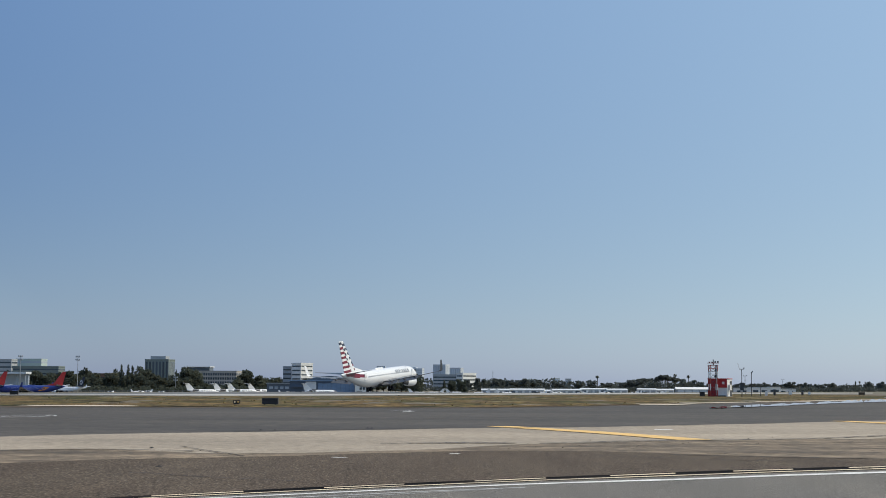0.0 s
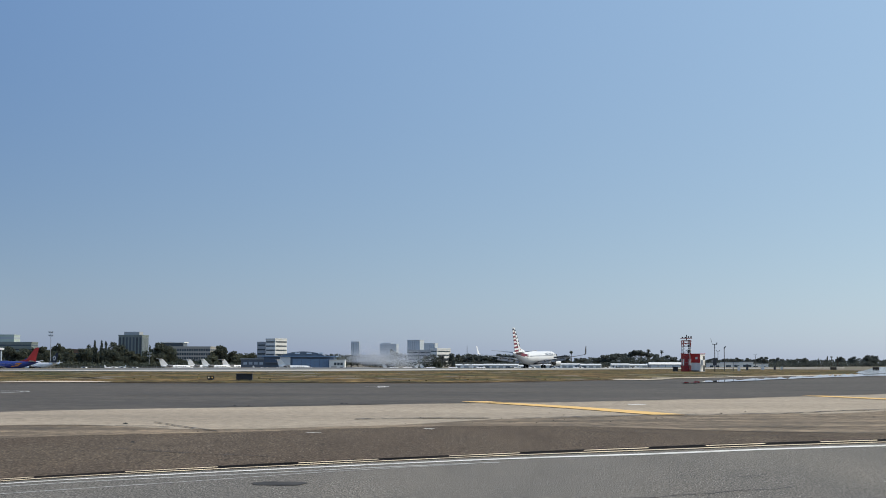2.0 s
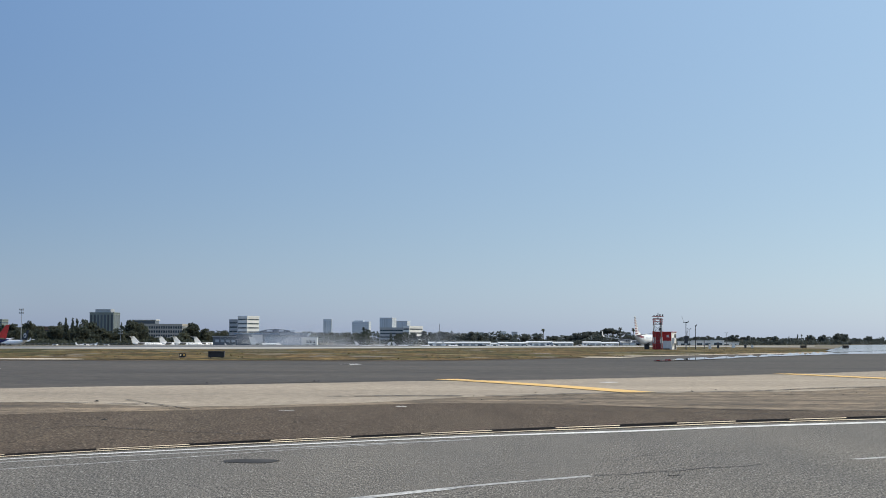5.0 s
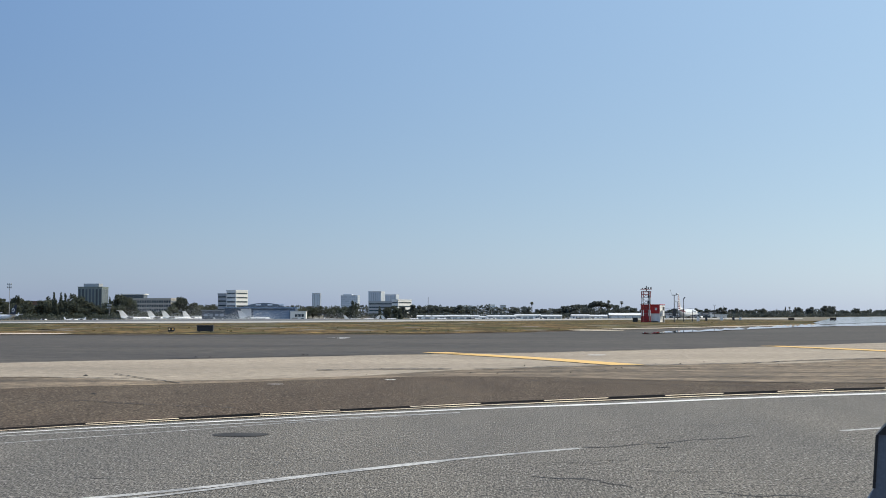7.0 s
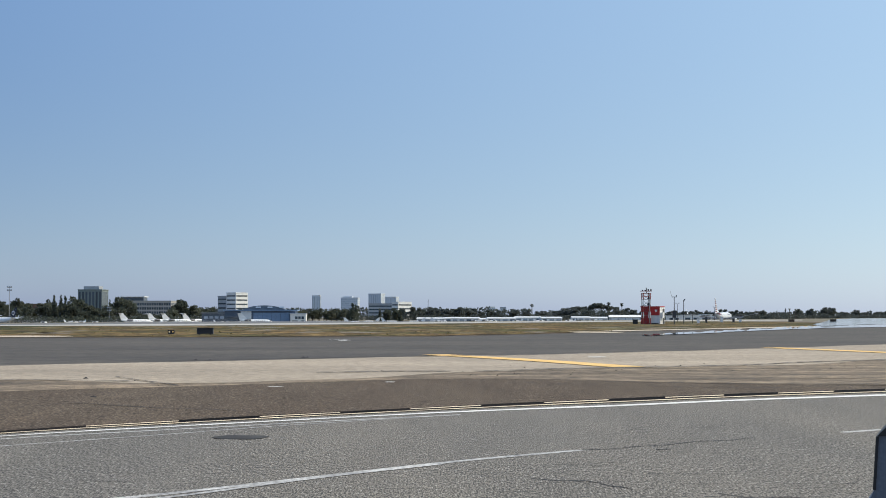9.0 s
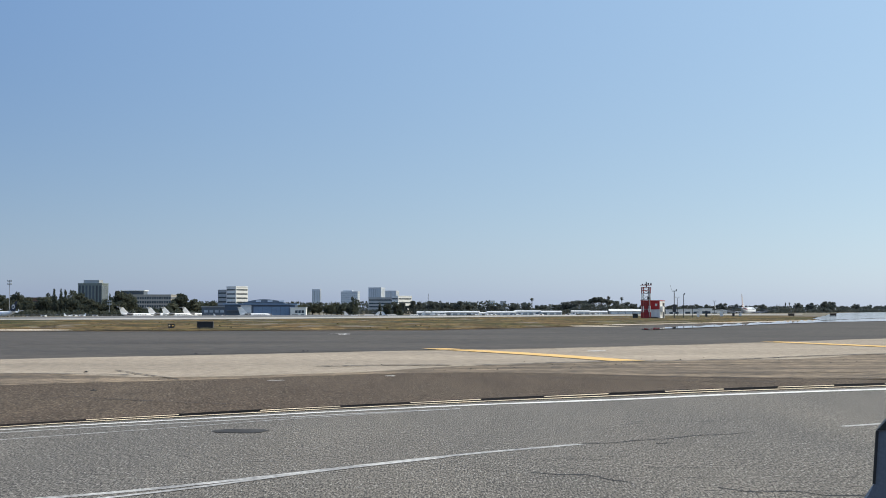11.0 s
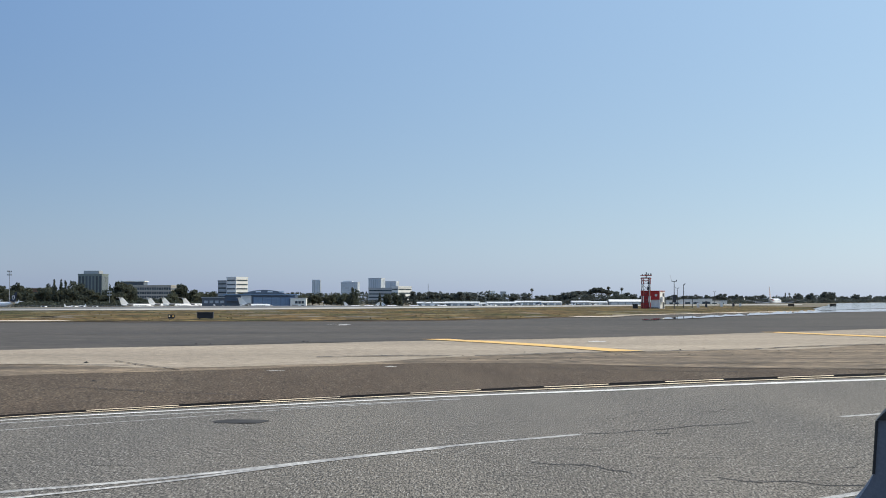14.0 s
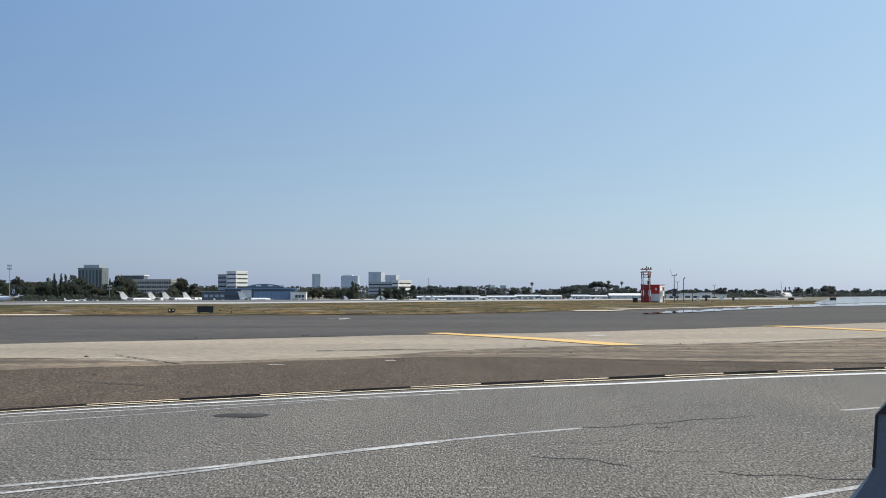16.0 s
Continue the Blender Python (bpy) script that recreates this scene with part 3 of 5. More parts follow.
def build_airliner(name, label, skin, tail, livery, m):
    """A twin-engined jet; its origin lies on the ground between the main wheels, its nose along +y."""
    t = thing(name, label, "aeroplane", m=m)
    bm = bm_new()
    loft(bm, [ring(y, r, r * (1.06 if r > 1.5 else 1.0), z) for y, r, z in FUSELAGE])
    fus = part("fuselage", bm, skin, t, smooth=True)
    # belly fairing
    bm = bm_new()
    loft(bm, [ring(y, r, h, 2.0, 16) for y, r, h in ((7.5, 0.3, 0.2), (6, 1.5, 0.6), (3, 1.9, 0.85), (-1, 1.9, 0.85), (-3, 1.4, 0.6), (-4.5, 0.3, 0.2))])
    part("belly_fairing", bm, "plane_grey", t, smooth=True)
    # cabin windows, cockpit panes, doors
    for sx in (-1, 1):
        pane = None
        for i in range(44):
            if pane is None:
                ob = part("window", box(bm_new(), (-0.035, -0.1, -0.12), (0.035, 0.1, 0.12)), "window_grey", fus)
                pane = ob.data
            else:
                ob = new("window", pane)
                ob.parent = fus
            ob.location = (sx * 1.845, 12.5 - i * 0.5, 3.95)
        bm = bm_new()
        rod(bm, (sx * 0.75, 18.25, 3.62), (sx * 1.2, 17.1, 3.95), 0.28, 0.3, 6)
        part("cockpit_window", bm, "plane_dark", fus)
        for y in (14.2, -10.2):
            bm = bm_new()
            zc = 3.4 if y > 0 else 3.75
            r = 1.84 if y > 0 else 1.60
            box(bm, (sx * r - 0.05, y - 0.45, zc - 0.5), (sx * r + 0.05, y + 0.45, zc + 1.0))
            part("door", bm, skin, fus)
    # fin
    bm = bm_new()
    rings = []
    for i in range(9):
        z = 4.7 + (12.5 - 4.7) * i / 8
        le, te = fin_span(max(z, 5.1))
        rings.append([(0, le, z), (0.16 * (1.2 - i / 8), le - 0.25 * (le - te), z), (0.02, te, z), (-0.02, te, z), (-0.16 * (1.2 - i / 8), le - 0.25 * (le - te), z)])
    loft(bm, rings)
    fin = part("fin", bm, tail, t)
    bm = bm_new()
    loft(bm, [[(0.03, -7.5, 5.2), (-0.03, -7.5, 5.2), (0, -7.6, 5.25)], [(0.12, -12.2, 5.0), (-0.12, -12.2, 5.0), (0, -12.6, 6.4)]])
    part("dorsal_fin", bm, tail, t)
    if livery == "striped":
        n = 13
        for i in range(n):
            z0 = 5.5 + (12.45 - 5.5) * i / n
            z1 = 5.5 + (12.45 - 5.5) * (i + 1) / n
            aft = "tail_blue" if i == 12 else "tail_red" if i % 2 == 0 else "plane_white"
            fore = "plane_white" if i % 2 == 0 else "tail_blue"
            for mat, u0, u1, dz in ((aft, 0.48, 1.0, 0.0), (fore, 0.0, 0.48, 0.12)):
                if mat == "plane_white" or (i < 3 and mat == "tail_blue"):
                    if not (i < 4 and i % 2 == 0 and mat == "plane_white"):
                        continue
                    mat = "tail_red" if i < 3 else mat
                for sx in (-1, 1):
                    bm = bm_new()
                    q = []
                    for z, u in ((z0, u0), (z0, u1), (z1, u1), (z1, u0)):
                        le, te = fin_span(z + dz * (1 - u))
                        w = 0.16 * (1.2 - (z - 4.7) / 7.8)
                        wu = w * u / 0.25 if u < 0.25 else w * (1 - u) / 0.75 + 0.02 * (u - 0.25)
                        q.append((sx * (wu + 0.02), le + (te - le) * u, z + dz * (1 - u) - 0.25 * u))
                    a = [bm.verts.new(p) for p in q]
                    b = [bm.verts.new((p[0] + sx * 0.02, p[1], p[2])) for p in q]
                    bm.faces.new(a)
                    bm.faces.new(b)
                    for k in range(4):
                        bm.faces.new((a[k], a[(k + 1) % 4], b[(k + 1) % 4], b[k]))
                    part("stripe", bm, mat, fin, "red painted stripe" if mat == "tail_red" else "dark blue painted stripe")
        # red sweep low on the rear fuselage and grey lettering bars
        for sx in (-1, 1):
            bm = bm_new()
            for y0, y1, zz, hh in ((-10.0, -12.5, 4.35, 0.55), (-12.5, -15.0, 4.6, 0.75), (-15.0, -17.6, 4.85, 0.55)):
                r0 = np.interp(-y0, [9, 12, 15, 17.5], [1.78, 1.45, 1.0, 0.55])
                r1 = np.interp(-y1, [9, 12, 15, 17.5], [1.78, 1.45, 1.0, 0.55])
                vs = [bm.verts.new(p) for p in ((sx * (r0 + 0.03), y0, zz - hh), (sx * (r1 + 0.03), y1, zz - hh * 0.6), (sx * (r1 + 0.03) * 0.92, y1, zz + hh * 0.7), (sx * (r0 + 0.03) * 0.95, y0, zz + hh * 0.3))]
                bm.faces.new(vs)
            part("sweep", bm, "tail_red", fus, "red painted sweep")
            for k, (y, w, h) in enumerate(((12.2, 0.9, 1.25), (11.0, 0.75, 0.85), (10.0, 0.75, 0.85), (9.1, 0.5, 0.85), (8.3, 0.3, 1.1), (7.5, 0.75, 0.85), (6.5, 0.75, 0.85), (5.6, 0.7, 0.85))):
                bm = bm_new()
                r = 1.88
                for za in (0,):
                    z0, z1 = 4.25 - 0.4, 4.25 - 0.4 + h
                    def xs(z):
                        return sx * (math.sqrt(max(0.05, r * r - ((z - 3.35) / 1.06) ** 2)) + 0.025)
                    vs = [bm.verts.new(p) for p in ((xs(z0), y - w * 0.36, z0), (xs(z0), y + w * 0.36, z0), (xs((z0 + z1) / 2), y + w * 0.36, (z0 + z1) / 2), (xs(z1), y + w * 0.36, z1), (xs(z1), y - w * 0.36, z1), (xs((z0 + z1) / 2), y - w * 0.36, (z0 + z1) / 2))]
                    bm.faces.new((vs[0], vs[1], vs[2], vs[5]))
                    bm.faces.new((vs[5], vs[2], vs[3], vs[4]))
                part("lettering_bar", bm, "letter_grey", fus)
    # wings with winglets, lowered flaps and raised spoilers
    for sx, side in ((-1, "wing"), (1, "wing")):
        bm = bm_new()
        loft(bm, [wing_section(sx * 1.5, 7.2, -1.6, 2.35, 0.13), wing_section(sx * 5.5, 4.1, -1.3, 2.75, 0.12), wing_section(sx * 11, 1.2, -1.9, 3.45, 0.11), wing_section(sx * 17.0, -1.9, -3.6, 4.35, 0.10)])
        wing = part(side, bm, "plane_silver" if livery == "striped" else "window_grey", t, smooth=False)
        bm = bm_new()
        loft(bm, [wing_section(sx * 17.0, -1.9, -3.6, 4.35, 0.08), wing_section(sx * 17.45, -2.3, -3.75, 4.65, 0.08), wing_section(sx * 17.8, -3.3, -4.1, 6.9, 0.08)])
        # on the striped liner the right winglet has its shade painted in
        part("winglet", bm, skin if sx < 0 or livery != "striped" else "winglet_shaded", wing)
        for x0, x1, yt0, yt1, z0, z1 in ((2.0, 5.6, -1.55, -1.3, 2.3, 2.65), (6.2, 11.2, -1.4, -1.95, 2.75, 3.4)):
            bm = bm_new()
            rings = []
            for x, yt, z in ((x0, yt0, z0), (x1, yt1, z1)):
                rings.append([(sx * x, yt + 0.5, z + 0.05), (sx * x, yt - 0.6, z - 0.2), (sx * x, yt - 1.6, z - 0.72), (sx * x, yt - 0.6, z - 0.36), (sx * x, yt + 0.4, z - 0.1)])
            loft(bm, rings)
            part("flap", bm, "plane_grey", wing)
        if livery == "striped":
            for x0, x1, y0, z0 in ((6.4, 8.6, 0.05, 3.2), (8.7, 10.9, -0.25, 3.46)):
                bm = bm_new()
                rise = 0.125 * (x1 - x0)
                loft(bm, [[(sx * x, 0.0, z), (sx * x, -1.05, z), (sx * x, -1.05, z + 0.035), (sx * x, 0.0, z + 0.06)] for x, z in ((x0, 0.0), (x1, rise))])
                sp = part("spoiler", bm, "plane_silver", wing)
                sp.location = (0, y0, z0)
                SPOILERS.append((sp, y0, z0))
        for x in (4.2, 7.6, 10.4):
            bm = bm_new()
            loft(bm, [ring(y, 0.17, 0.2, 2.55 + (x - 4) * 0.12 - 0.05 * k, 8) for k, y in enumerate((1.2, 0.2, -1.5, -2.6))])
            part("flap_fairing", bm, "plane_grey", wing).location = (sx * x, 0, 0)
        # engine
        bm = bm_new()
        loft(bm, [ring(y, r, r, 1.72, 24) for y, r in ((8.2, 0.92), (8.0, 1.04), (7.0, 1.1), (5.2, 1.02), (4.0, 0.82))], caps=False)
        eng = part("engine", bm, skin, t, smooth=True)
        eng.location = (sx * 4.83, 0, 0)
        bm = bm_new()
        loft(bm, [ring(y, r, r, 1.72, 20) for y, r in ((7.7, 0.9), (7.68, 0.2), (7.9, 0.05))])
        part("fan", bm, "plane_dark", eng)
        bm = bm_new()
        loft(bm, [ring(y, r, r, 1.72, 20) for y, r in ((4.6, 0.78), (3.4, 0.5), (2.7, 0.2))])
        part("exhaust_cone", bm, "plane_dark", eng)
        bm = bm_new()
        loft(bm, [[(-0.12, 7.0, 2.7), (0.12, 7.0, 2.7), (0.12, 3.6, 2.5), (-0.12, 3.6, 2.5)], [(-0.1, 5.0, 3.0), (0.1, 5.0, 3.0), (0.1, 1.5, 2.7), (-0.1, 1.5, 2.7)]])
        part("pylon", bm, "plane_silver", eng)
        # tailplane
        bm = bm_new()
        loft(bm, [wing_section(sx * 0.3, -13.6, -18.0, 5.0, 0.1), wing_section(sx * 7.1, -17.4, -18.9, 5.75, 0.09)])
        part("tailplane", bm, "plane_silver" if livery == "striped" else "window_grey", t)
        # main gear
        bm = bm_new()
        rod(bm, (sx * 2.86, 0, 0.5), (sx * 2.7, 0.1, 2.4), 0.14, 0.17)
        rod(bm, (sx * 2.4, 0, 0.56), (sx * 3.32, 0, 0.56), 0.09)
        rod(bm, (sx * 2.8, 0, 1.1), (sx * 1.6, 0.3, 2.1), 0.08)
        gear = part("main_gear", bm, "steel", t)
        for dx in (-0.43, 0.43):
            bm = bm_new()
            rod(bm, (sx * 2.86 + dx - 0.2, 0, 0.565), (sx * 2.86 + dx + 0.2, 0, 0.565), 0.565, n=20)
            part("wheel", bm, "rubber", gear, "black rubber tyre")
    bm = bm_new()
    rod(bm, (0, 15.6, 0.34), (0, 15.5, 1.8), 0.1)
    rod(bm, (-0.3, 15.6, 0.34), (0.3, 15.6, 0.34), 0.06)
    gear = part("nose_gear", bm, "steel", t)
    for dx in (-0.2, 0.2):
        bm = bm_new()
        rod(bm, (dx - 0.1, 15.6, 0.345), (dx + 0.1, 15.6, 0.345), 0.345, n=16)
        part("wheel", bm, "rubber", gear, "black rubber tyre")
    bm = bm_new()
    loft(bm, [ring(y, 0.45 * k, 0.3 * k, 5.35, 12) for y, k in ((2.2, 0.2), (1.4, 0.9), (0.0, 1.0), (-1.6, 0.9), (-2.6, 0.2))])
    part("antenna_dome", bm, skin, t, smooth=True)
    return t


HEADING = 23.0
liner = build_airliner("airliner", "white airliner with red and blue striped tail on runway", "plane_white", "plane_white", "striped", None)

# ---- glide slope station ----
def build_station():
    st = thing("equipment_shelter", "red and white checkered equipment shelter standing in the grass", "shelter", m=pose(26.25, 186, 0.01, 0, 0, -27))
    w, d, h = 2.5, 1.9, 2.2
    bm = box(bm_new(), (-w / 2, 0, 0), (w / 2, d, h))
    body = part("body", bm, "white_paint", st)
    hw, hh = w / 2, h / 2
    for x0, x1, z0, z1, mat in ((-hw, 0.05, 0.0, hh, "red_paint"), (-hw, hw - 0.02, hh + 0.02, h, "red_paint")):
        part("panel", box(bm_new(), (x0, -0.03, z0), (x1, 0.0, z1)), mat, body, "red painted panel")
    part("panel", box(bm_new(), (0.62, -0.05, 1.55), (0.92, -0.031, 1.85)), "white_paint", body, "small pale sign")
    part("panel", box(bm_new(), (hw, 0.02, 0.0), (hw + 0.03, d / 2, hh * 0.7)), "white_paint", body)
    part("roof", box(bm_new(), (-hw - 0.05, -0.08, h), (hw + 0.05, d + 0.05, h + 0.07)), "red_paint", body)
    part("air_conditioner", box(bm_new(), (hw + 0.03, 0.25, 0.8), (hw + 0.3, 0.85, 1.5)), "white_paint", body)
    part("door", box(bm_new(), (hw + 0.002, 1.1, 0.05), (hw + 0.03, 1.75, 1.95)), "dark_metal", body)
    part("step", box(bm_new(), (-0.1, -0.45, 0.0), (1.1, -0.035, 0.16)), "dark_metal", st)

    mast = thing("lattice_tower", "orange and white lattice antenna tower beside the shelter", "tower", m=pose(25.6, 185.2, 0.01, 0, 0, 10))
    H = 4.35
    legs = [(-0.46, -0.35), (0.46, -0.35), (0.46, 0.35), (-0.46, 0.35)]
    for x, y in legs:
        for k in range(5):
            bm = rod(bm_new(), (x, y, H * 0.9 * k / 5), (x, y, H * 0.9 * (k + 1) / 5), 0.055, n=6)
            part("leg", bm, "orange_paint" if k % 2 == 0 else "white_paint", mast)
    for k in range(1, 6):
        z = H * 0.9 * k / 5
        for (x0, y0), (x1, y1) in zip(legs, legs[1:] + legs[:1]):
            part("brace", rod(bm_new(), (x0, y0, z), (x1, y1, z), 0.026, n=5), "dark_metal", mast)
            part("brace", rod(bm_new(), (x0, y0, z - H * 0.18), (x1, y1, z), 0.02, n=5), "dark_metal", mast)
    for z, w in ((H * 0.80, 0.52), (H * 0.87, 0.6), (H * 0.95, 0.64)):
        part("crossarm", box(bm_new(), (-w, -0.4, z), (w, -0.32, z + 0.07)), "orange_paint", mast)
        part("crossarm", box(bm_new(), (-w, 0.32, z), (w, 0.4, z + 0.07)), "orange_paint", mast)
    for x in (-0.55, -0.2, 0.2, 0.55):
        part("lamp_head", rod(bm_new(), (x, -0.3, H * 0.95), (x, -0.3, H * 0.95 + 0.2 + 0.1 * (x > 0)), 0.09, n=8), "dark_metal", mast)
    part("antenna", rod(bm_new(), (0.05, 0, H * 0.9), (0.05, 0, H + 0.25), 0.06, n=6), "dark_metal", mast)
    part("ladder", box(bm_new(), (0.3, -0.45, 0.2), (0.36, -0.4, H * 0.9)), "steel", mast)
    part("equipment", box(bm_new(), (0.2, -0.3, H * 0.55), (0.5, 0.1, H * 0.63)), "dark_metal", mast)
    part("equipment", box(bm_new(), (0.25, -0.3, H * 0.72), (0.5, 0.1, H * 0.78)), "dark_metal", mast)

    bx = thing("junction_box", "black steel junction box on the grass", "utility box", m=pose(24.2, 185, 0.01))
    part("body", box(bm_new(), (-0.3, -0.2, 0.05), (0.3, 0.2, 0.55)), "black", bx)
    part("lid", box(bm_new(), (-0.33, -0.23, 0.55), (0.33, 0.23, 0.6)), "black", bx)


build_station()


# ---- barrier beside the camera ----
def build_barrier():
    b = thing("barrier", "dark slate plastic barrier with black cap and flared foot", "barrier", m=pose(1.20, 3.95, 0.016, 0, 0, -19.5))
    outline = [(-0.38, 0.0), (-0.36, 0.10), (-0.14, 0.40), (-0.095, 0.455), (-0.058, 0.512), (-0.043, 0.545), (-0.033, 0.687), (0.40, 0.687), (0.42, 0.54), (0.50, 0.45), (0.70, 0.10), (0.72, 0.0)]
    bm = bm_new()
    loft(bm, [[(x, 0.0, z) for x, z in outline], [(x, 0.40, z) for x, z in outline]])
    part("body", bm, "slate", b)
    cap = [(-0.036, 0.684), (-0.004, 0.718), (0.03, 0.742), (0.34, 0.742), (0.37, 0.718), (0.40, 0.684)]
    bm = bm_new()
    loft(bm, [[(x, -0.006, z) for x, z in cap], [(x, 0.406, z) for x, z in cap]])
    part("cap", bm, "black", b, "black rubber cap")
    bm = bm_new()
    trim = [(-0.049, 0.54), (-0.041, 0.54), (-0.031, 0.683), (-0.039, 0.683)]
    loft(bm, [[(x, -0.004, z) for x, z in trim], [(x, 0.404, z) for x, z in trim]])
    part("edge_trim", bm, "black", b, "black edge trim")


build_barrier()

# ---- more materials for the far side of the field ----
M["bark"] = material("bark", (0.10, 0.075, 0.055), 0.95, vary=0.2)
M["leaf_dark"] = material("leaf_dark", (0.088, 0.10, 0.078), 0.95, spec=0.15, vary=0.3, patch=3.0, patch_color=(0.115, 0.125, 0.095), patch_amount=0.8, per_object=0.25)
M["leaf_olive"] = material("leaf_olive", (0.10, 0.108, 0.08), 0.95, spec=0.15, vary=0.3, patch=3.0, patch_color=(0.115, 0.12, 0.085), patch_amount=0.8, per_object=0.25)
# paler copy of the leaves, distance haze put into the colour
M["leaf_hazed"] = material("leaf_hazed", (0.118, 0.132, 0.120), 0.95, spec=0.15, vary=0.25, patch=8.0, patch_color=(0.108, 0.118, 0.108), patch_amount=0.8)
for _k in ("leaf_dark", "leaf_olive", "leaf_hazed"):
    # light shines through thin leaves
    _t = M[_k].node_tree
    _b = _t.nodes["Principled BSDF"]
    _tr, _mx = _t.nodes.new("ShaderNodeBsdfTranslucent"), _t.nodes.new("ShaderNodeMixShader")
    _mx.inputs[0].default_value = 0.5
    _t.links.new(_b.inputs["Base Color"].links[0].from_socket, _tr.inputs["Color"])
    _t.links.new(_b.outputs[0], _mx.inputs[1])
    _t.links.new(_tr.outputs[0], _mx.inputs[2])
    _t.links.new(_mx.outputs[0], _t.nodes["Material Output"].inputs["Surface"])
M["office_green"] = material("office_green", (0.17, 0.20, 0.19), 0.6, vary=0.06, patch=9, patch_color=(0.14, 0.17, 0.165), patch_amount=0.5)
M["office_white"] = material("office_white", (0.78, 0.78, 0.75), 0.7, vary=0.06, patch=8, patch_color=(0.7, 0.7, 0.68), patch_amount=0.5)
M["office_grey"] = material("office_grey", (0.36, 0.38, 0.40), 0.7, vary=0.06, patch=9, patch_color=(0.3, 0.32, 0.35), patch_amount=0.5)
M["office_beige"] = material("office_beige", (0.36, 0.34, 0.31), 0.7, vary=0.06, patch=9)
# distance haze is put into this blue-grey wall colour
M["tower_hazed"] = material("tower_hazed", (0.52, 0.56, 0.61), 0.5, vary=0.06, patch=12)
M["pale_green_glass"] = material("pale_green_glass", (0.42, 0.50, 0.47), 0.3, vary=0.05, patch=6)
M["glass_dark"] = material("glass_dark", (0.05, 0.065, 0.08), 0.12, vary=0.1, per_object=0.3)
# blue glass, paled by haze put into its colour
M["glass_blue_hazed"] = material("glass_blue_hazed", (0.40, 0.45, 0.51), 0.4, vary=0.1, per_object=0.15)
M["hangar_blue"] = material("hangar_blue", (0.15, 0.23, 0.35), 0.5, vary=0.06, patch=4, patch_color=(0.17, 0.26, 0.38), patch_amount=0.5)
M["hangar_navy"] = material("hangar_navy", (0.07, 0.10, 0.15), 0.5, vary=0.08, patch=4)
M["roof_dark"] = material("roof_dark", (0.11, 0.13, 0.16), 0.6, vary=0.1, patch=5)
M["roof_pale"] = material("roof_pale", (0.62, 0.64, 0.66), 0.6, vary=0.06, patch=5)
M["roof_brown"] = material("roof_brown", (0.14, 0.085, 0.06), 0.8, vary=0.12, patch=4)
M["livery_blue"] = material("livery_blue", (0.025, 0.045, 0.22), 0.3, vary=0.04)
M["livery_red"] = material("livery_red", (0.50, 0.035, 0.03), 0.3, vary=0.04)
M["livery_orange"] = material("livery_orange", (0.65, 0.22, 0.03), 0.3, vary=0.04)
M["livery_navy"] = material("livery_navy", (0.009, 0.016, 0.036), 0.3, vary=0.04)
M["car_white"] = material("car_white", (0.72, 0.72, 0.72), 0.25, vary=0.03)
M["car_dark"] = material("car_dark", (0.05, 0.055, 0.065), 0.25, vary=0.03)
M["car_silver"] = material("car_silver", (0.35, 0.36, 0.38), 0.3, vary=0.03)
M["sign_face"] = material("sign_face", (0.03, 0.028, 0.03), 0.6, vary=0.15)
M["amber"] = material("amber", (0.75, 0.30, 0.04), 0.4, vary=0.05)
M["fence_wire"] = material("fence_wire", (0.20, 0.21, 0.22), 0.6, vary=0.1)


# ---- trees ----
def leaves(bm, blobs, n, size, rnd):
    """Many small leaf sprays scattered through a few rounded masses."""
    tot = sum(b[3] * b[4] for b in blobs)
    for bx, by, bz, r, h in blobs:
        for _ in range(max(4, int(n * r * h / tot))):
            while True:
                u = Vector((rnd.uniform(-1, 1), rnd.uniform(-1, 1), rnd.uniform(-1, 1)))
                if 0.25 < u.length < 1.0:
                    break
            u *= rnd.uniform(0.8, 1.12)
            c = Vector((bx + u.x * r, by + u.y * r, bz + u.z * h))
            q = Euler((rnd.uniform(0, 6.3), rnd.uniform(0, 6.3), rnd.uniform(0, 6.3))).to_matrix()
            s = size * rnd.uniform(0.6, 1.4)
            vs = [bm.verts.new(c + q @ Vector(p)) for p in ((-s, -s * 0.4, 0), (s * 0.3, -s * 0.7, s * 0.2), (s, s * 0.2, 0), (-s * 0.2, s * 0.8, -s * 0.15))]
            bm.faces.new(vs)


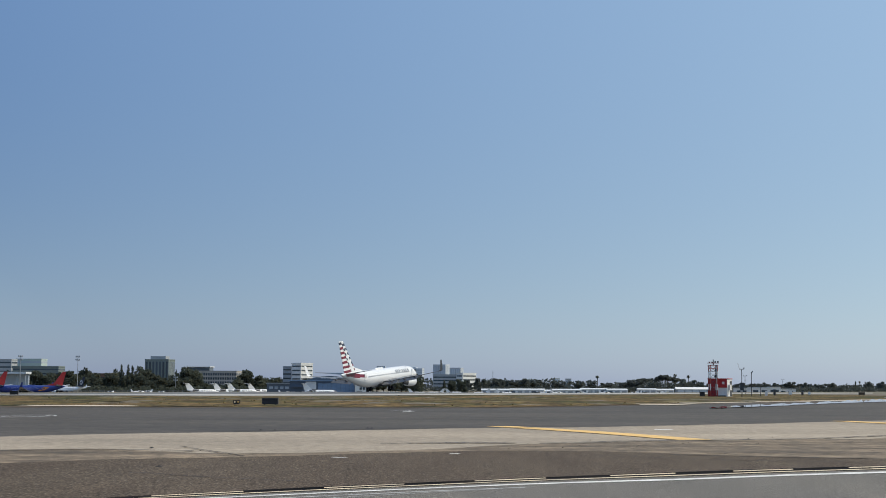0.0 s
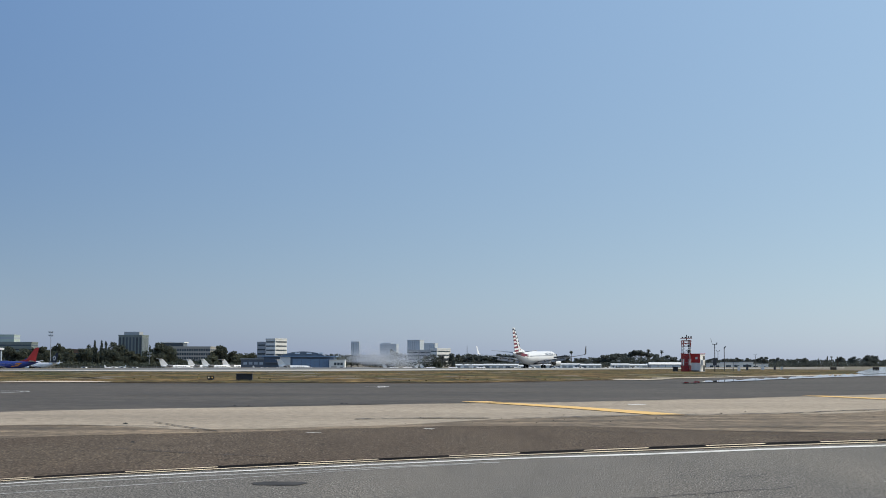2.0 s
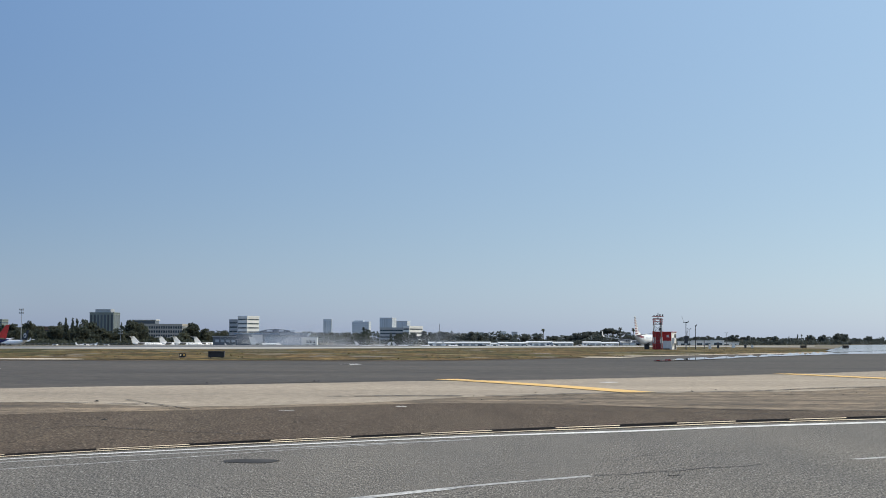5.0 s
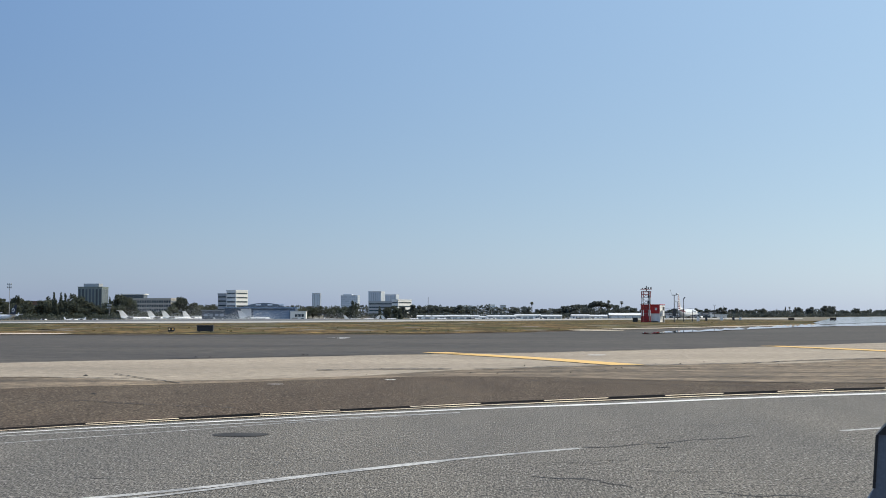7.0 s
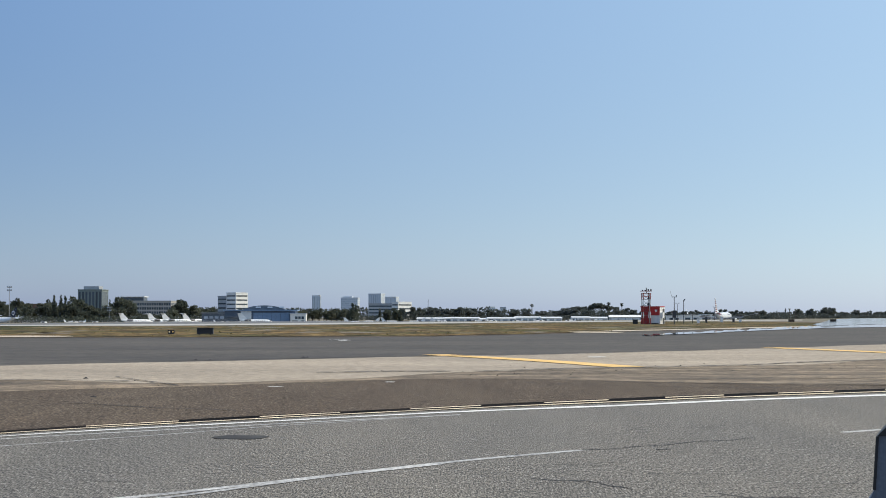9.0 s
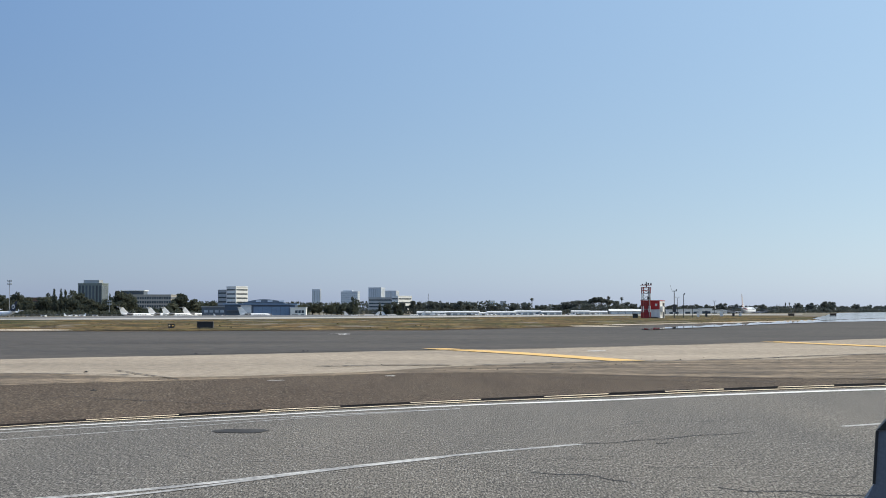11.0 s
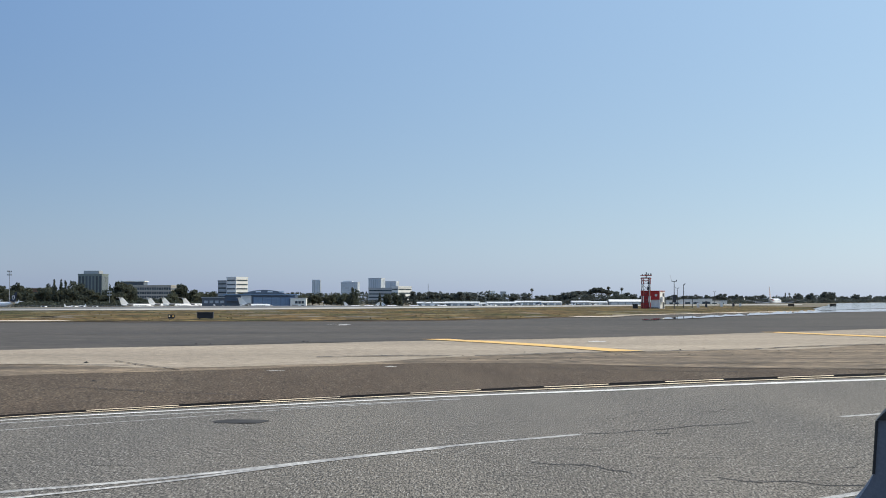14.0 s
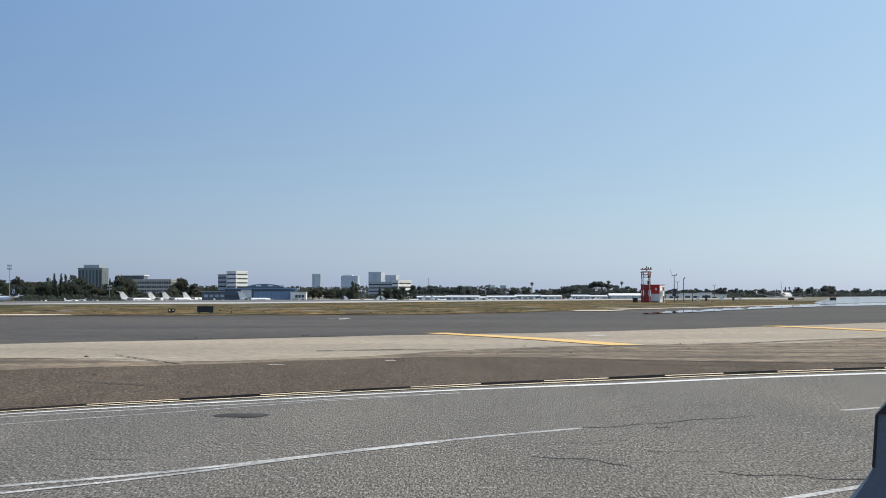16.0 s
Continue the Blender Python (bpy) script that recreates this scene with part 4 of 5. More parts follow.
def build_tree(kind, seed, foliage=None):
    """A tree about 10 m high at the origin, to be copied and sized."""
    rnd = random.Random(seed)
    t = thing("tree", {"broad": "broad dark green tree with uneven crown", "round": "rounded olive green tree with open crown", "cypress": "tall narrow dark green conifer",
                       "palm": "tall slender fan palm", "umbrella": "flat-topped dark green umbrella pine"}[kind], "tree")
    bm = bm_new()
    if kind in ("broad", "round"):
        rod(bm, (0, 0, -0.3), (0.15, 0, 3.4), 0.35, 0.22, 7)
        for i in range(5):
            a = rnd.uniform(0, 6.28)
            rod(bm, (0.12, 0, rnd.uniform(2, 3.4)), (1.8 * math.cos(a), 1.8 * math.sin(a), rnd.uniform(4.5, 6.5)), 0.14, 0.05, 5)
        blobs = []
        for i in range(13):
            a = rnd.uniform(0, 6.28)
            z = rnd.uniform(1.8, 8.6)
            rr = (3.0 if kind == "broad" else 3.4) * math.sqrt(max(0.1, 1 - ((z - 4.8) / 5.0) ** 2)) * rnd.uniform(0.3, 0.85)
            blobs.append((rr * math.cos(a), rr * math.sin(a), z, rnd.uniform(0.9, 1.7), rnd.uniform(0.8, 1.4)))
        blobs.append((0, 0, 5.0, 2.4, 3.6))
        n, size = 1700, 0.34
    elif kind == "cypress":
        rod(bm, (0, 0, -0.3), (0, 0, 8), 0.25, 0.06, 6)
        blobs = [(rnd.uniform(-0.25, 0.25), rnd.uniform(-0.25, 0.25), 1.0 + i * 0.85, (1.35 - 0.1 * i) * rnd.uniform(0.75, 1.15), 0.9) for i in range(11)]
        n, size = 900, 0.24
    elif kind == "umbrella":
        rod(bm, (0, 0, -0.3), (0.3, 0, 6.2), 0.3, 0.18, 7)
        for i in range(6):
            a = i * 1.05
            rod(bm, (0.2, 0, rnd.uniform(4.5, 6.0)), (2.6 * math.cos(a), 2.6 * math.sin(a), 7.6), 0.12, 0.05, 5)
        blobs = [(2.7 * rnd.uniform(-1, 1), 2.7 * rnd.uniform(-1, 1), rnd.uniform(7.2, 8.6), rnd.uniform(1.0, 1.7), rnd.uniform(0.7, 1.2)) for i in range(11)]
        n, size = 1300, 0.32
    else:
        rod(bm, (0, 0, -0.3), (0.2, 0, 8.6), 0.22, 0.14, 7)
        blobs = [(0.2, 0, 8.0, 0.45, 0.7)]
        n, size = 60, 0.16
    part("trunk", bm, "bark", t)
    bm = bm_new()
    leaves(bm, blobs, n, size, rnd)
    if kind == "palm":
        for i in range(26):
            a, e = rnd.uniform(0, 6.28), rnd.uniform(-0.7, 1.2)
            d = Vector((math.cos(a) * math.cos(e), math.sin(a) * math.cos(e), math.sin(e)))
            side = d.cross(Vector((0, 0, 1))).normalized()
            b, tip = Vector((0.2, 0, 8.7)), Vector((0.2, 0, 8.7)) + d * 1.15 + Vector((0, 0, -0.25))
            mid = b.lerp(tip, 0.65) + Vector((0, 0, 0.12))
            bm.faces.new([bm.verts.new(p) for p in (b, mid + side * 0.3, tip, mid - side * 0.3)])
    part("crown", bm, foliage or ("leaf_olive" if kind in ("round", "palm") else "leaf_dark"), t)
    return t


TREES = {k: [build_tree(k, 11 + 7 * i + len(k)) for i in range(n)] for k, n in (("broad", 3), ("round", 3), ("cypress", 2), ("umbrella", 2), ("palm", 2))}
# second set of trees with haze painted into the leaf colour
HAZED_TREES = {k: [build_tree(k, 90 + 7 * i + len(k), "leaf_hazed") for i in range(2)] for k in ("broad", "round", "cypress", "umbrella")}
USED = set()


def plant(kind, bearing, dist, height, rnd, wide=1.0, group="trees behind the airfield"):
    """Sets one tree, by bearing, distance and true height."""
    # beyond 1400 m the haze-coloured set is used
    src = rnd.choice((HAZED_TREES if dist > 1400 and kind in HAZED_TREES else TREES)[kind])
    k = height / (9.6 if kind != "cypress" else 10.2)
    turn = rnd.uniform(0, 360)
    m = at(bearing, dist, 0, turn)
    if src.name not in USED:
        USED.add(src.name)
        ob = src
        ob.matrix_basis = m
    else:
        ob = copy_thing(src, m)
    ob.scale = (k * wide, k * wide, k)
    ob["group"] = group


def tree_row(b0, b1, step, d0, d1, h0, h1, kinds, seed, wide=1.15):
    rnd = random.Random(seed)
    b = b0
    while b <= b1:
        plant(rnd.choice(kinds), b, rnd.uniform(d0, d1), rnd.uniform(h0, h1), rnd, wide * rnd.uniform(0.9, 1.15))
        b += step * rnd.uniform(0.7, 1.3)


def build_trees():
    r = random.Random(4)
    tree_row(-345, -292, 6.5, 1180, 1320, 15, 19, ["broad", "round", "broad"], 1)
    tree_row(-300, -206, 4.6, 1000, 1120, 11, 15.5, ["broad", "round", "broad", "cypress"], 2)
    tree_row(-205, -184, 4.5, 990, 1020, 6.5, 8.5, ["broad", "round"], 12, 1.5)
    tree_row(-183, -160, 4.5, 1000, 1080, 9, 12, ["broad", "round"], 13)
    for b, d, h, k in ((-291, 1080, 19, "broad"), (-284, 1120, 18, "round"), (-268, 1090, 18, "broad"), (-264.5, 1040, 20, "cypress"), (-259.5, 1040, 20, "cypress"), (-257, 1060, 20, "cypress"),
                       (-249, 1150, 22, "broad"), (-253, 1100, 17, "broad"), (-227, 1060, 17, "cypress"), (-220, 1090, 20, "broad"), (-217, 1100, 20, "round"), (-213, 1110, 18, "broad"),
                       (-178, 1050, 17.5, "broad"), (-181, 1080, 16, "round"), (-169, 1060, 13.5, "round"), (-163, 1060, 12.5, "broad"), (-158, 1080, 12, "round")):
        plant(k, b, d, h, r)
    tree_row(-245, -218, 4.5, 1000, 1030, 9, 12, ["broad", "round"], 3)
    tree_row(-152, -90, 4.0, 1350, 1500, 11, 14, ["round", "broad"], 5, 1.4)
    tree_row(-108, -60, 4.5, 1250, 1400, 9, 12, ["round", "broad"], 6, 1.3)
    for b, d, h, k, w in ((-61.5, 1150, 15.5, "cypress", 1.9), (-59.5, 1160, 14.0, "cypress", 1.6), (-43, 1150, 11, "cypress", 1.8), (-38, 1200, 11, "broad", 1.2), (-32, 1160, 12, "broad", 1.0), (-29, 1150, 11, "cypress", 1.8)):
        plant(k, b, d, h, r, w)
    tree_row(-30, -4, 4.0, 1450, 1550, 10, 14, ["round", "broad"], 7, 1.2)
    for b, h in ((-7, 14), (-3, 15), (2, 16), (7, 15), (11, 16.5), (16, 16), (20, 15.5), (26, 13), (32, 14), (37, 13), (48, 14.5), (57, 13.5), (65, 12.5), (68, 13.5), (77, 13), (80, 14)):
        plant(r.choice(["broad", "round"]), b, 1550 + r.uniform(-60, 60), h - 3.2, r, 1.45)
    for b, h in ((84, 17), (89, 17), (94, 18), (98, 18.5), (103, 20), (108, 20.5), (113, 19), (118, 17), (124, 16), (129, 15)):
        plant("umbrella" if r.random() < 0.25 else "broad", b, 1500 + r.uniform(-40, 40), h - 3.5, r, 1.4)
    for b, d, h in ((60.8, 1450, 16.5), (112.5, 1480, 18.5), (122, 1470, 17.5), (236, 1500, 11.5), (240, 1500, 11)):
        plant("palm", b, d, h, r, 1.15)
    tree_row(135, 215, 3.6, 1550, 1700, 8, 11.5, ["broad", "round", "umbrella"], 8, 1.15)
    tree_row(205, 320, 3.6, 1700, 1900, 7, 10.5, ["round", "broad", "cypress"], 9, 1.2)
    for b, h, k in ((218, 15, "broad"), (242, 16.5, "round"), (250, 16, "broad"), (260, 18.5, "broad"), (264, 18, "round"), (233, 16, "cypress"), (281, 15, "round")):
        plant(k, b, 1750, h - 3.5, r, 1.35)
    # far woods along the horizon, distance haze put into their leaf colour
    rnd = random.Random(21)
    bm = bm_new()
    for i in range(900):
        b = -420 + 800 * i / 900
        d = 2150 + 120 * noise.noise((b * 0.05, 0, 3))
        top = 8.5 + 4 * noise.noise((b * 0.06, 5, 1)) + 5 * noise.noise((b * 0.35, 9, 1))
        if b < 60:
            top += 6
        for _ in range(16):
            z = ground_z(b * d / 1000, d) + top * rnd.random() ** 0.7
            c = Vector((b * d / 1000 + rnd.uniform(-2, 2), d + rnd.uniform(-10, 10), z))
            s = rnd.uniform(0.8, 1.9)
            q = Euler((rnd.uniform(0, 6.3), rnd.uniform(0, 6.3), rnd.uniform(0, 6.3))).to_matrix()
            bm.faces.new([bm.verts.new(c + q @ Vector(p)) for p in ((-s, -s * 0.5, 0), (s, -s * 0.6, 0.3), (s * 0.8, s * 0.6, 0), (-s * 0.7, s * 0.7, -0.3))])
    tagged(part("far_woods", bm, "leaf_hazed"), "hazy green band of far trees", "trees", kind="stuff")
    # low bushes in front of the far trees, in the same haze-paled colour
    bm = bm_new()
    for i in range(1100):
        b = -75 + 410 * i / 1100
        d = 1450 + 0.6 * max(0, b - 120) + 30 * noise.noise((b * 0.05, 2, 6))
        top = 4.6 + 2.6 * noise.noise((b * 0.16, 5, 4)) + 2.0 * noise.noise((b * 0.7, 1, 4))
        top += 5.5 * smooth01((b - 82) / 15) * smooth01((134 - b) / 15)
        for _ in range(int(10 + top)):
            c = Vector((b * d / 1000 + rnd.uniform(-0.6, 0.6), d + rnd.uniform(-4, 4), ground_z(b * d / 1000, d) + top * rnd.random()))
            s = rnd.uniform(0.35, 0.8)
            q = Euler((rnd.uniform(0, 6.3), rnd.uniform(0, 6.3), rnd.uniform(0, 6.3))).to_matrix()
            bm.faces.new([bm.verts.new(c + q @ Vector(p)) for p in ((-s, -s * 0.5, 0), (s, -s * 0.6, 0.1), (s * 0.8, s * 0.6, 0), (-s * 0.7, s * 0.7, -0.1))])
    tagged(part("bushes", bm, "leaf_hazed"), "grey-green bushes below the far trees", "shrubs", kind="stuff")
    # shrubs at the foot of the trees on the ramp side
    bm = bm_new()
    for i in range(520):
        b = -350 + 260 * i / 520
        d = 985 + 25 * noise.noise((b * 0.08, 2, 3))
        top = 5.0 + 2.5 * noise.noise((b * 0.2, 5, 4)) + 1.5 * noise.noise((b, 1, 4))
        for _ in range(14):
            c = Vector((b * d / 1000 + rnd.uniform(-0.6, 0.6), d + rnd.uniform(-3, 3), ground_z(b * d / 1000, d) + top * rnd.random()))
            s = rnd.uniform(0.25, 0.6)
            q = Euler((rnd.uniform(0, 6.3), rnd.uniform(0, 6.3), rnd.uniform(0, 6.3))).to_matrix()
            bm.faces.new([bm.verts.new(c + q @ Vector(p)) for p in ((-s, -s * 0.5, 0), (s, -s * 0.6, 0.1), (s * 0.8, s * 0.6, 0), (-s * 0.7, s * 0.7, -0.1))])
    tagged(part("shrubs", bm, "leaf_dark"), "dark shrubs along the ramp fence", "shrubs", kind="stuff")


build_trees()
for kinds in (TREES, HAZED_TREES):  # drop the kinds that were not planted
    for ob in [o for lst in kinds.values() for o in lst if o.name not in USED]:
        for o in (*ob.children, ob):
            bpy.data.objects.remove(o)


# ---- buildings ----
def build_office(name, label, b, d, w, depth, h, turn, wall, style, floors=6, cols=8, glass="glass_dark", penthouse=None, slab=None, side_glass=True):
    """A block with a flat roof, a parapet and real window bays set into its faces."""
    t = thing(name, label, "building", m=at(b, d, 0, turn))
    body = part("wall", box(bm_new(), (-w / 2, -depth / 2, -0.5), (w / 2, depth / 2, h)), wall, t)
    bm = bm_new()
    for lo, hi in (((-w / 2 - 0.2, -depth / 2 - 0.2, h), (w / 2 + 0.2, -depth / 2 + 0.3, h + 1.0)), ((-w / 2 - 0.2, depth / 2 - 0.3, h), (w / 2 + 0.2, depth / 2 + 0.2, h + 1.0)),
                   ((-w / 2 - 0.2, -depth / 2 + 0.3, h), (-w / 2 + 0.3, depth / 2 - 0.3, h + 1.0)), ((w / 2 - 0.3, -depth / 2 + 0.3, h), (w / 2 + 0.2, depth / 2 - 0.3, h + 1.0))):
        box(bm, lo, hi)
    part("roof", bm, wall, t)
    if penthouse:
        x0, x1, ph, mat = penthouse
        part("penthouse", box(bm_new(), (x0, -depth * 0.3, h), (x1, depth * 0.3, h + ph)), mat, t)
        if slab:
            part("penthouse_roof", box(bm_new(), (x0 - 1.0, -depth * 0.34, h + ph), (x1 + 1.0, depth * 0.34, h + ph + 0.7)), slab, t, "white roof slab")
    faces = [(0, w, depth / 2)] + ([(90, depth, w / 2), (-90, depth, w / 2)] if side_glass else [])
    fh = (h - 2.0) / floors
    for ang, width, off in faces:
        m = pose(0, 0, 0, 0, 0, ang) @ pose(0, -off, 0)
        n = cols if ang == 0 else max(2, round(cols * width / w))
        if style == "columns":
            for i in range(n):
                cw = width / n
                x = -width / 2 + cw * i
                part("window", box(bm_new(), (x + cw * 0.22, -0.06, 1.5), (x + cw * 0.78, 0.05, h - 1.5), m), glass, t)
        else:
            for f in range(floors):
                z = 1.6 + fh * f
                if style == "bands":
                    part("window", box(bm_new(), (-width / 2 + 0.6, -0.06, z + fh * 0.36), (width / 2 - 0.6, 0.05, z + fh * 0.70), m), glass, t)
                else:
                    me = None
                    for i in range(n):
                        cw = width / n
                        x = -width / 2 + cw * (i + 0.5)
                        if me is None:
                            ob = part("window", box(bm_new(), (-cw * 0.36, -0.06, fh * 0.2), (cw * 0.36, 0.05, fh * 0.78)), glass, t)
                            me = ob.data
                        else:
                            ob = new("window", me)
                            ob.parent = t
                        ob.matrix_basis = m @ pose(x, 0, z)
    return t


def build_hangars():
    # blue hangar with a curved navy roof, pale annex and lean-to
    t = thing("hangar", "blue steel hangar with curved dark roof and closed doors", "hangar", m=at(-117.5, 880, 0, 3))
    part("wall", box(bm_new(), (-27, 0, -0.5), (15, 34, 8.6)), "hangar_navy", t)
    part("roof", box(bm_new(), (-28, -1.2, 8.6), (16, 35, 9.3)), "hangar_blue", t, "pale blue roof edge")
    bm = bm_new()
    arc = [(-17 + 26 * i / 12, 9.3 + 2.6 * math.sin(math.pi * i / 12) ** 0.7) for i in range(13)]
    sec = arc + [(9, 9.25), (-17, 9.25)]
    loft(bm, [[(x, 6, z) for x, z in sec], [(x, 30, z) for x, z in sec]])
    part("roof", bm, "roof_dark", t, "curved dark roof")
    for i in range(9):
        x = -10 + i * 2.7
        part("door_panel", box(bm_new(), (x + 0.08, -0.35, 0), (x + 2.62, 0.0, 7.4)), "hangar_blue", t)
    for i in range(3):
        part("skylight", box(bm_new(), (-9 + i * 7, 5.5, 10.4), (-6 + i * 7, 6.0, 11.2)), "roof_pale", t)
    part("signboard", box(bm_new(), (-17.5, -0.4, 3.8), (-11.2, -0.02, 8.4)), "roof_pale", t, "pale sign panel")
    part("canopy", box(bm_new(), (-26, -2.0, 5.0), (-18, 0, 5.3)), "roof_dark", t)
    a = thing("annex", "pale beige two-storey annex with dark windows beside hangar", "building", m=at(-98.5, 876, 0, 3))
    part("wall", box(bm_new(), (-4.6, 0, -0.5), (4.6, 16, 6.6)), "office_white", a)
    part("roof", box(bm_new(), (-4.9, -0.3, 6.6), (4.9, 16.3, 7.0)), "roof_pale", a)
    for i in range(3):
        part("window", box(bm_new(), (-1.8 + i * 1.9, -0.1, 3.6), (-0.3 + i * 1.9, 0.05, 5.2)), "glass_dark", a)
    part("door", box(bm_new(), (1.9, -0.1, 0), (3.6, 0.05, 2.8)), "glass_dark", a)
    part("door", box(bm_new(), (-3.6, -0.1, 0), (-0.2, 0.05, 3.0)), "office_beige", a)
    lo = thing("low_building", "low dark building with flat roof behind parked jets", "building", m=at(-149, 930, 0, 0))
    part("wall", box(bm_new(), (-14, 0, -0.5), (9, 18, 7.2)), "roof_dark", lo)
    part("roof", box(bm_new(), (-14.6, -0.6, 7.2), (9.6, 18.6, 7.7)), "office_grey", lo)
    for i in range(6):
        part("window", box(bm_new(), (-12.5 + i * 3.4, -0.1, 3.8), (-10.2 + i * 3.4, 0.05, 5.4)), "glass_blue_hazed", lo)
    # long low hangar rows, one thing each
    for b, d, w, h, dp in ((-8, 1120, 22, 3.6, 12), (13, 1120, 26, 3.8, 12), (29, 1130, 9, 3.0, 10), (40, 1125, 22, 3.6, 12), (58, 1140, 20, 4.2, 12), (74, 1130, 16, 3.8, 12), (94, 1140, 14, 4.0, 12), (106, 1150, 14, 3.6, 12)):
        hg = thing("low_hangar", "long low white hangar with closed doors", "hangar", "row of low hangars", m=at(b, d, 0, random.Random(int(b)).uniform(-6, 6)))
        part("wall", box(bm_new(), (-w / 2, 0, -0.5), (w / 2, dp, h)), "white_paint", hg)
        bm = bm_new()
        loft(bm, [[(-w / 2 - 0.3, -0.4, h), (-w / 2 - 0.3, dp + 0.4, h), (-w / 2 - 0.3, dp / 2, h + 0.9)], [(w / 2 + 0.3, -0.4, h), (w / 2 + 0.3, dp + 0.4, h), (w / 2 + 0.3, dp / 2, h + 0.9)]])
        part("roof", bm, "roof_pale", hg)
        n = int(w / 4.5)
        for i in range(n):
            x = -w / 2 + (i + 0.5) * w / n
            part("door", box(bm_new(), (x - 1.7, -0.12, 0), (x + 1.7, 0.02, h * 0.8)), "office_grey" if i % 3 else "roof_dark", hg)
    big = thing("storage_hangar", "wide pale hangar with white curved roof", "hangar", m=at(126, 1010, 0, -4))
    part("wall", box(bm_new(), (-12.5, 0, -0.5), (14, 20, 3.9)), "office_grey", big)
    bm = bm_new()
    sec = [(0 + 20 * i / 8 - 0.5, 3.9 + 1.5 * math.sin(math.pi * i / 8)) for i in range(9)]
    loft(bm, [[(-13, y, z) for y, z in sec], [(14.5, y, z) for y, z in sec]])
    part("roof", bm, "white_paint", big)
    for i in range(5):
        part("door", box(bm_new(), (-11.5 + i * 5, -0.12, 0), (-7.2 + i * 5, 0.02, 3.3)), "roof_pale", big)
    # white sheds beyond the shelter
    for b, d, w, h in ((157, 930, 9, 4.4), (169, 940, 13, 4.8), (179, 950, 8, 5.2), (187, 960, 12, 4.0)):
        sh = thing("shed", "white flat-roofed shed with dark doorway", "building", "white sheds across the field", m=at(b, d, 0, -5))
        part("wall", box(bm_new(), (-w / 2, 0, -0.5), (w / 2, 8, h)), "white_paint", sh)
        part("roof", box(bm_new(), (-w / 2 - 0.3, -0.5, h), (w / 2 + 0.3, 8.3, h + 0.3)), "roof_pale", sh)
        part("door", box(bm_new(), (-w * 0.3, -0.1, 0), (-w * 0.05, 0.03, h * 0.7)), "glass_dark", sh)
        part("window", box(bm_new(), (w * 0.1, -0.1, h * 0.4), (w * 0.35, 0.03, h * 0.7)), "glass_dark", sh)


def build_city():
    build_office("office_tower", "grey-green office tower with tall dark window bays", -238, 1500, 25, 20, 30, -6, "office_green", "columns", cols=7, penthouse=(-8, 8, 4.2, "office_grey"))
    build_office("office_block", "long beige office block with grid of dark windows", -201, 1420, 52, 22, 18.0, -5, "office_beige", "grid", floors=4, cols=22, penthouse=(-24, -2, 4.4, "glass_dark"), slab="office_white")
    build_office("office_block", "pale corner office with white spandrel bands", -140, 1380, 13, 15, 25.5, -40, "office_white", "bands", floors=6)
    build_office("office_wing", "lower grey wing beside the pale corner office", -147, 1392, 12, 12, 22.5, -40, "office_grey", "bands", floors=5)
    build_office("office_block", "low brown-roofed building half hidden by trees", -277, 1250, 26, 14, 14.5, 0, "roof_brown", "bands", floors=2)
    build_office("glass_office", "pale green glass office building", -327, 1500, 26, 20, 30, 0, "pale_green_glass", "bands", floors=6, glass="glass_blue_hazed")
    build_office("glass_office", "dark green stepped office building", -322, 1380, 44, 20, 21.5, 0, "office_green", "bands", floors=5, glass="glass_dark")
    build_office("glass_office", "grey office wing with dark glass", -346, 1460, 20, 18, 29, 0, "office_grey", "bands", floors=6)
    # haze on the high-rises is painted into their wall and window colours
    build_office("high_rise", "slim hazy blue-grey high-rise tower", -86, 2500, 14, 14, 38, 0, "tower_hazed", "columns", cols=5, glass="glass_blue_hazed")
    build_office("high_rise", "hazy broad blue-grey high-rise", -63, 2600, 30, 20, 35.5, -8, "tower_hazed", "grid", floors=9, cols=8, glass="glass_blue_hazed", penthouse=(-12, 4, 3, "tower_hazed"))
    build_office("high_rise", "hazy pale blue high-rise with bright side", -45, 2400, 22, 18, 39.5, -20, "tower_hazed", "columns", cols=6, glass="glass_blue_hazed")
    build_office("high_rise", "hazy pale blue high-rise", -35, 2450, 21, 18, 35, -15, "tower_hazed", "columns", cols=6, glass="glass_blue_hazed")
    build_office("office_block", "grey long office block with dark window bands", -40, 1650, 32, 20, 17, -8, "office_grey", "bands", floors=4)
    build_office("stepped_office", "white stepped office with dark window bands", -28, 1500, 9, 20, 17.5, -42, "office_white", "bands", floors=4)
    # the far offices take the haze-tinted window glass too
    build_office("far_office", "pale far low office", 17, 2300, 14, 12, 16, 0, "office_white", "bands", floors=4, glass="glass_blue_hazed")
    build_office("far_office", "pale far low office", 33, 2350, 11, 12, 18, 0, "office_white", "columns", cols=4, glass="glass_blue_hazed")
    build_office("far_office", "pale far low office", 41, 2380, 9, 12, 17.5, 0, "office_grey", "columns", cols=4, glass="glass_blue_hazed")
    j = thing("terminal_canopy", "white flat terminal canopy on posts", "canopy", m=at(-342, 1000, 0, 0))
    part("roof", box(bm_new(), (-20, 0, 13.2), (11, 12, 14.6)), "roof_pale", j)
    for x in (-16, -6, 4, 10):
        part("post", rod(bm_new(), (x, 2, -0.3), (x, 2, 13.2), 0.3), "office_grey", j)
    part("wall", box(bm_new(), (-19, 9, -0.3), (10, 11, 13.2)), "glass_blue_hazed", j)


build_city()
build_hangars()

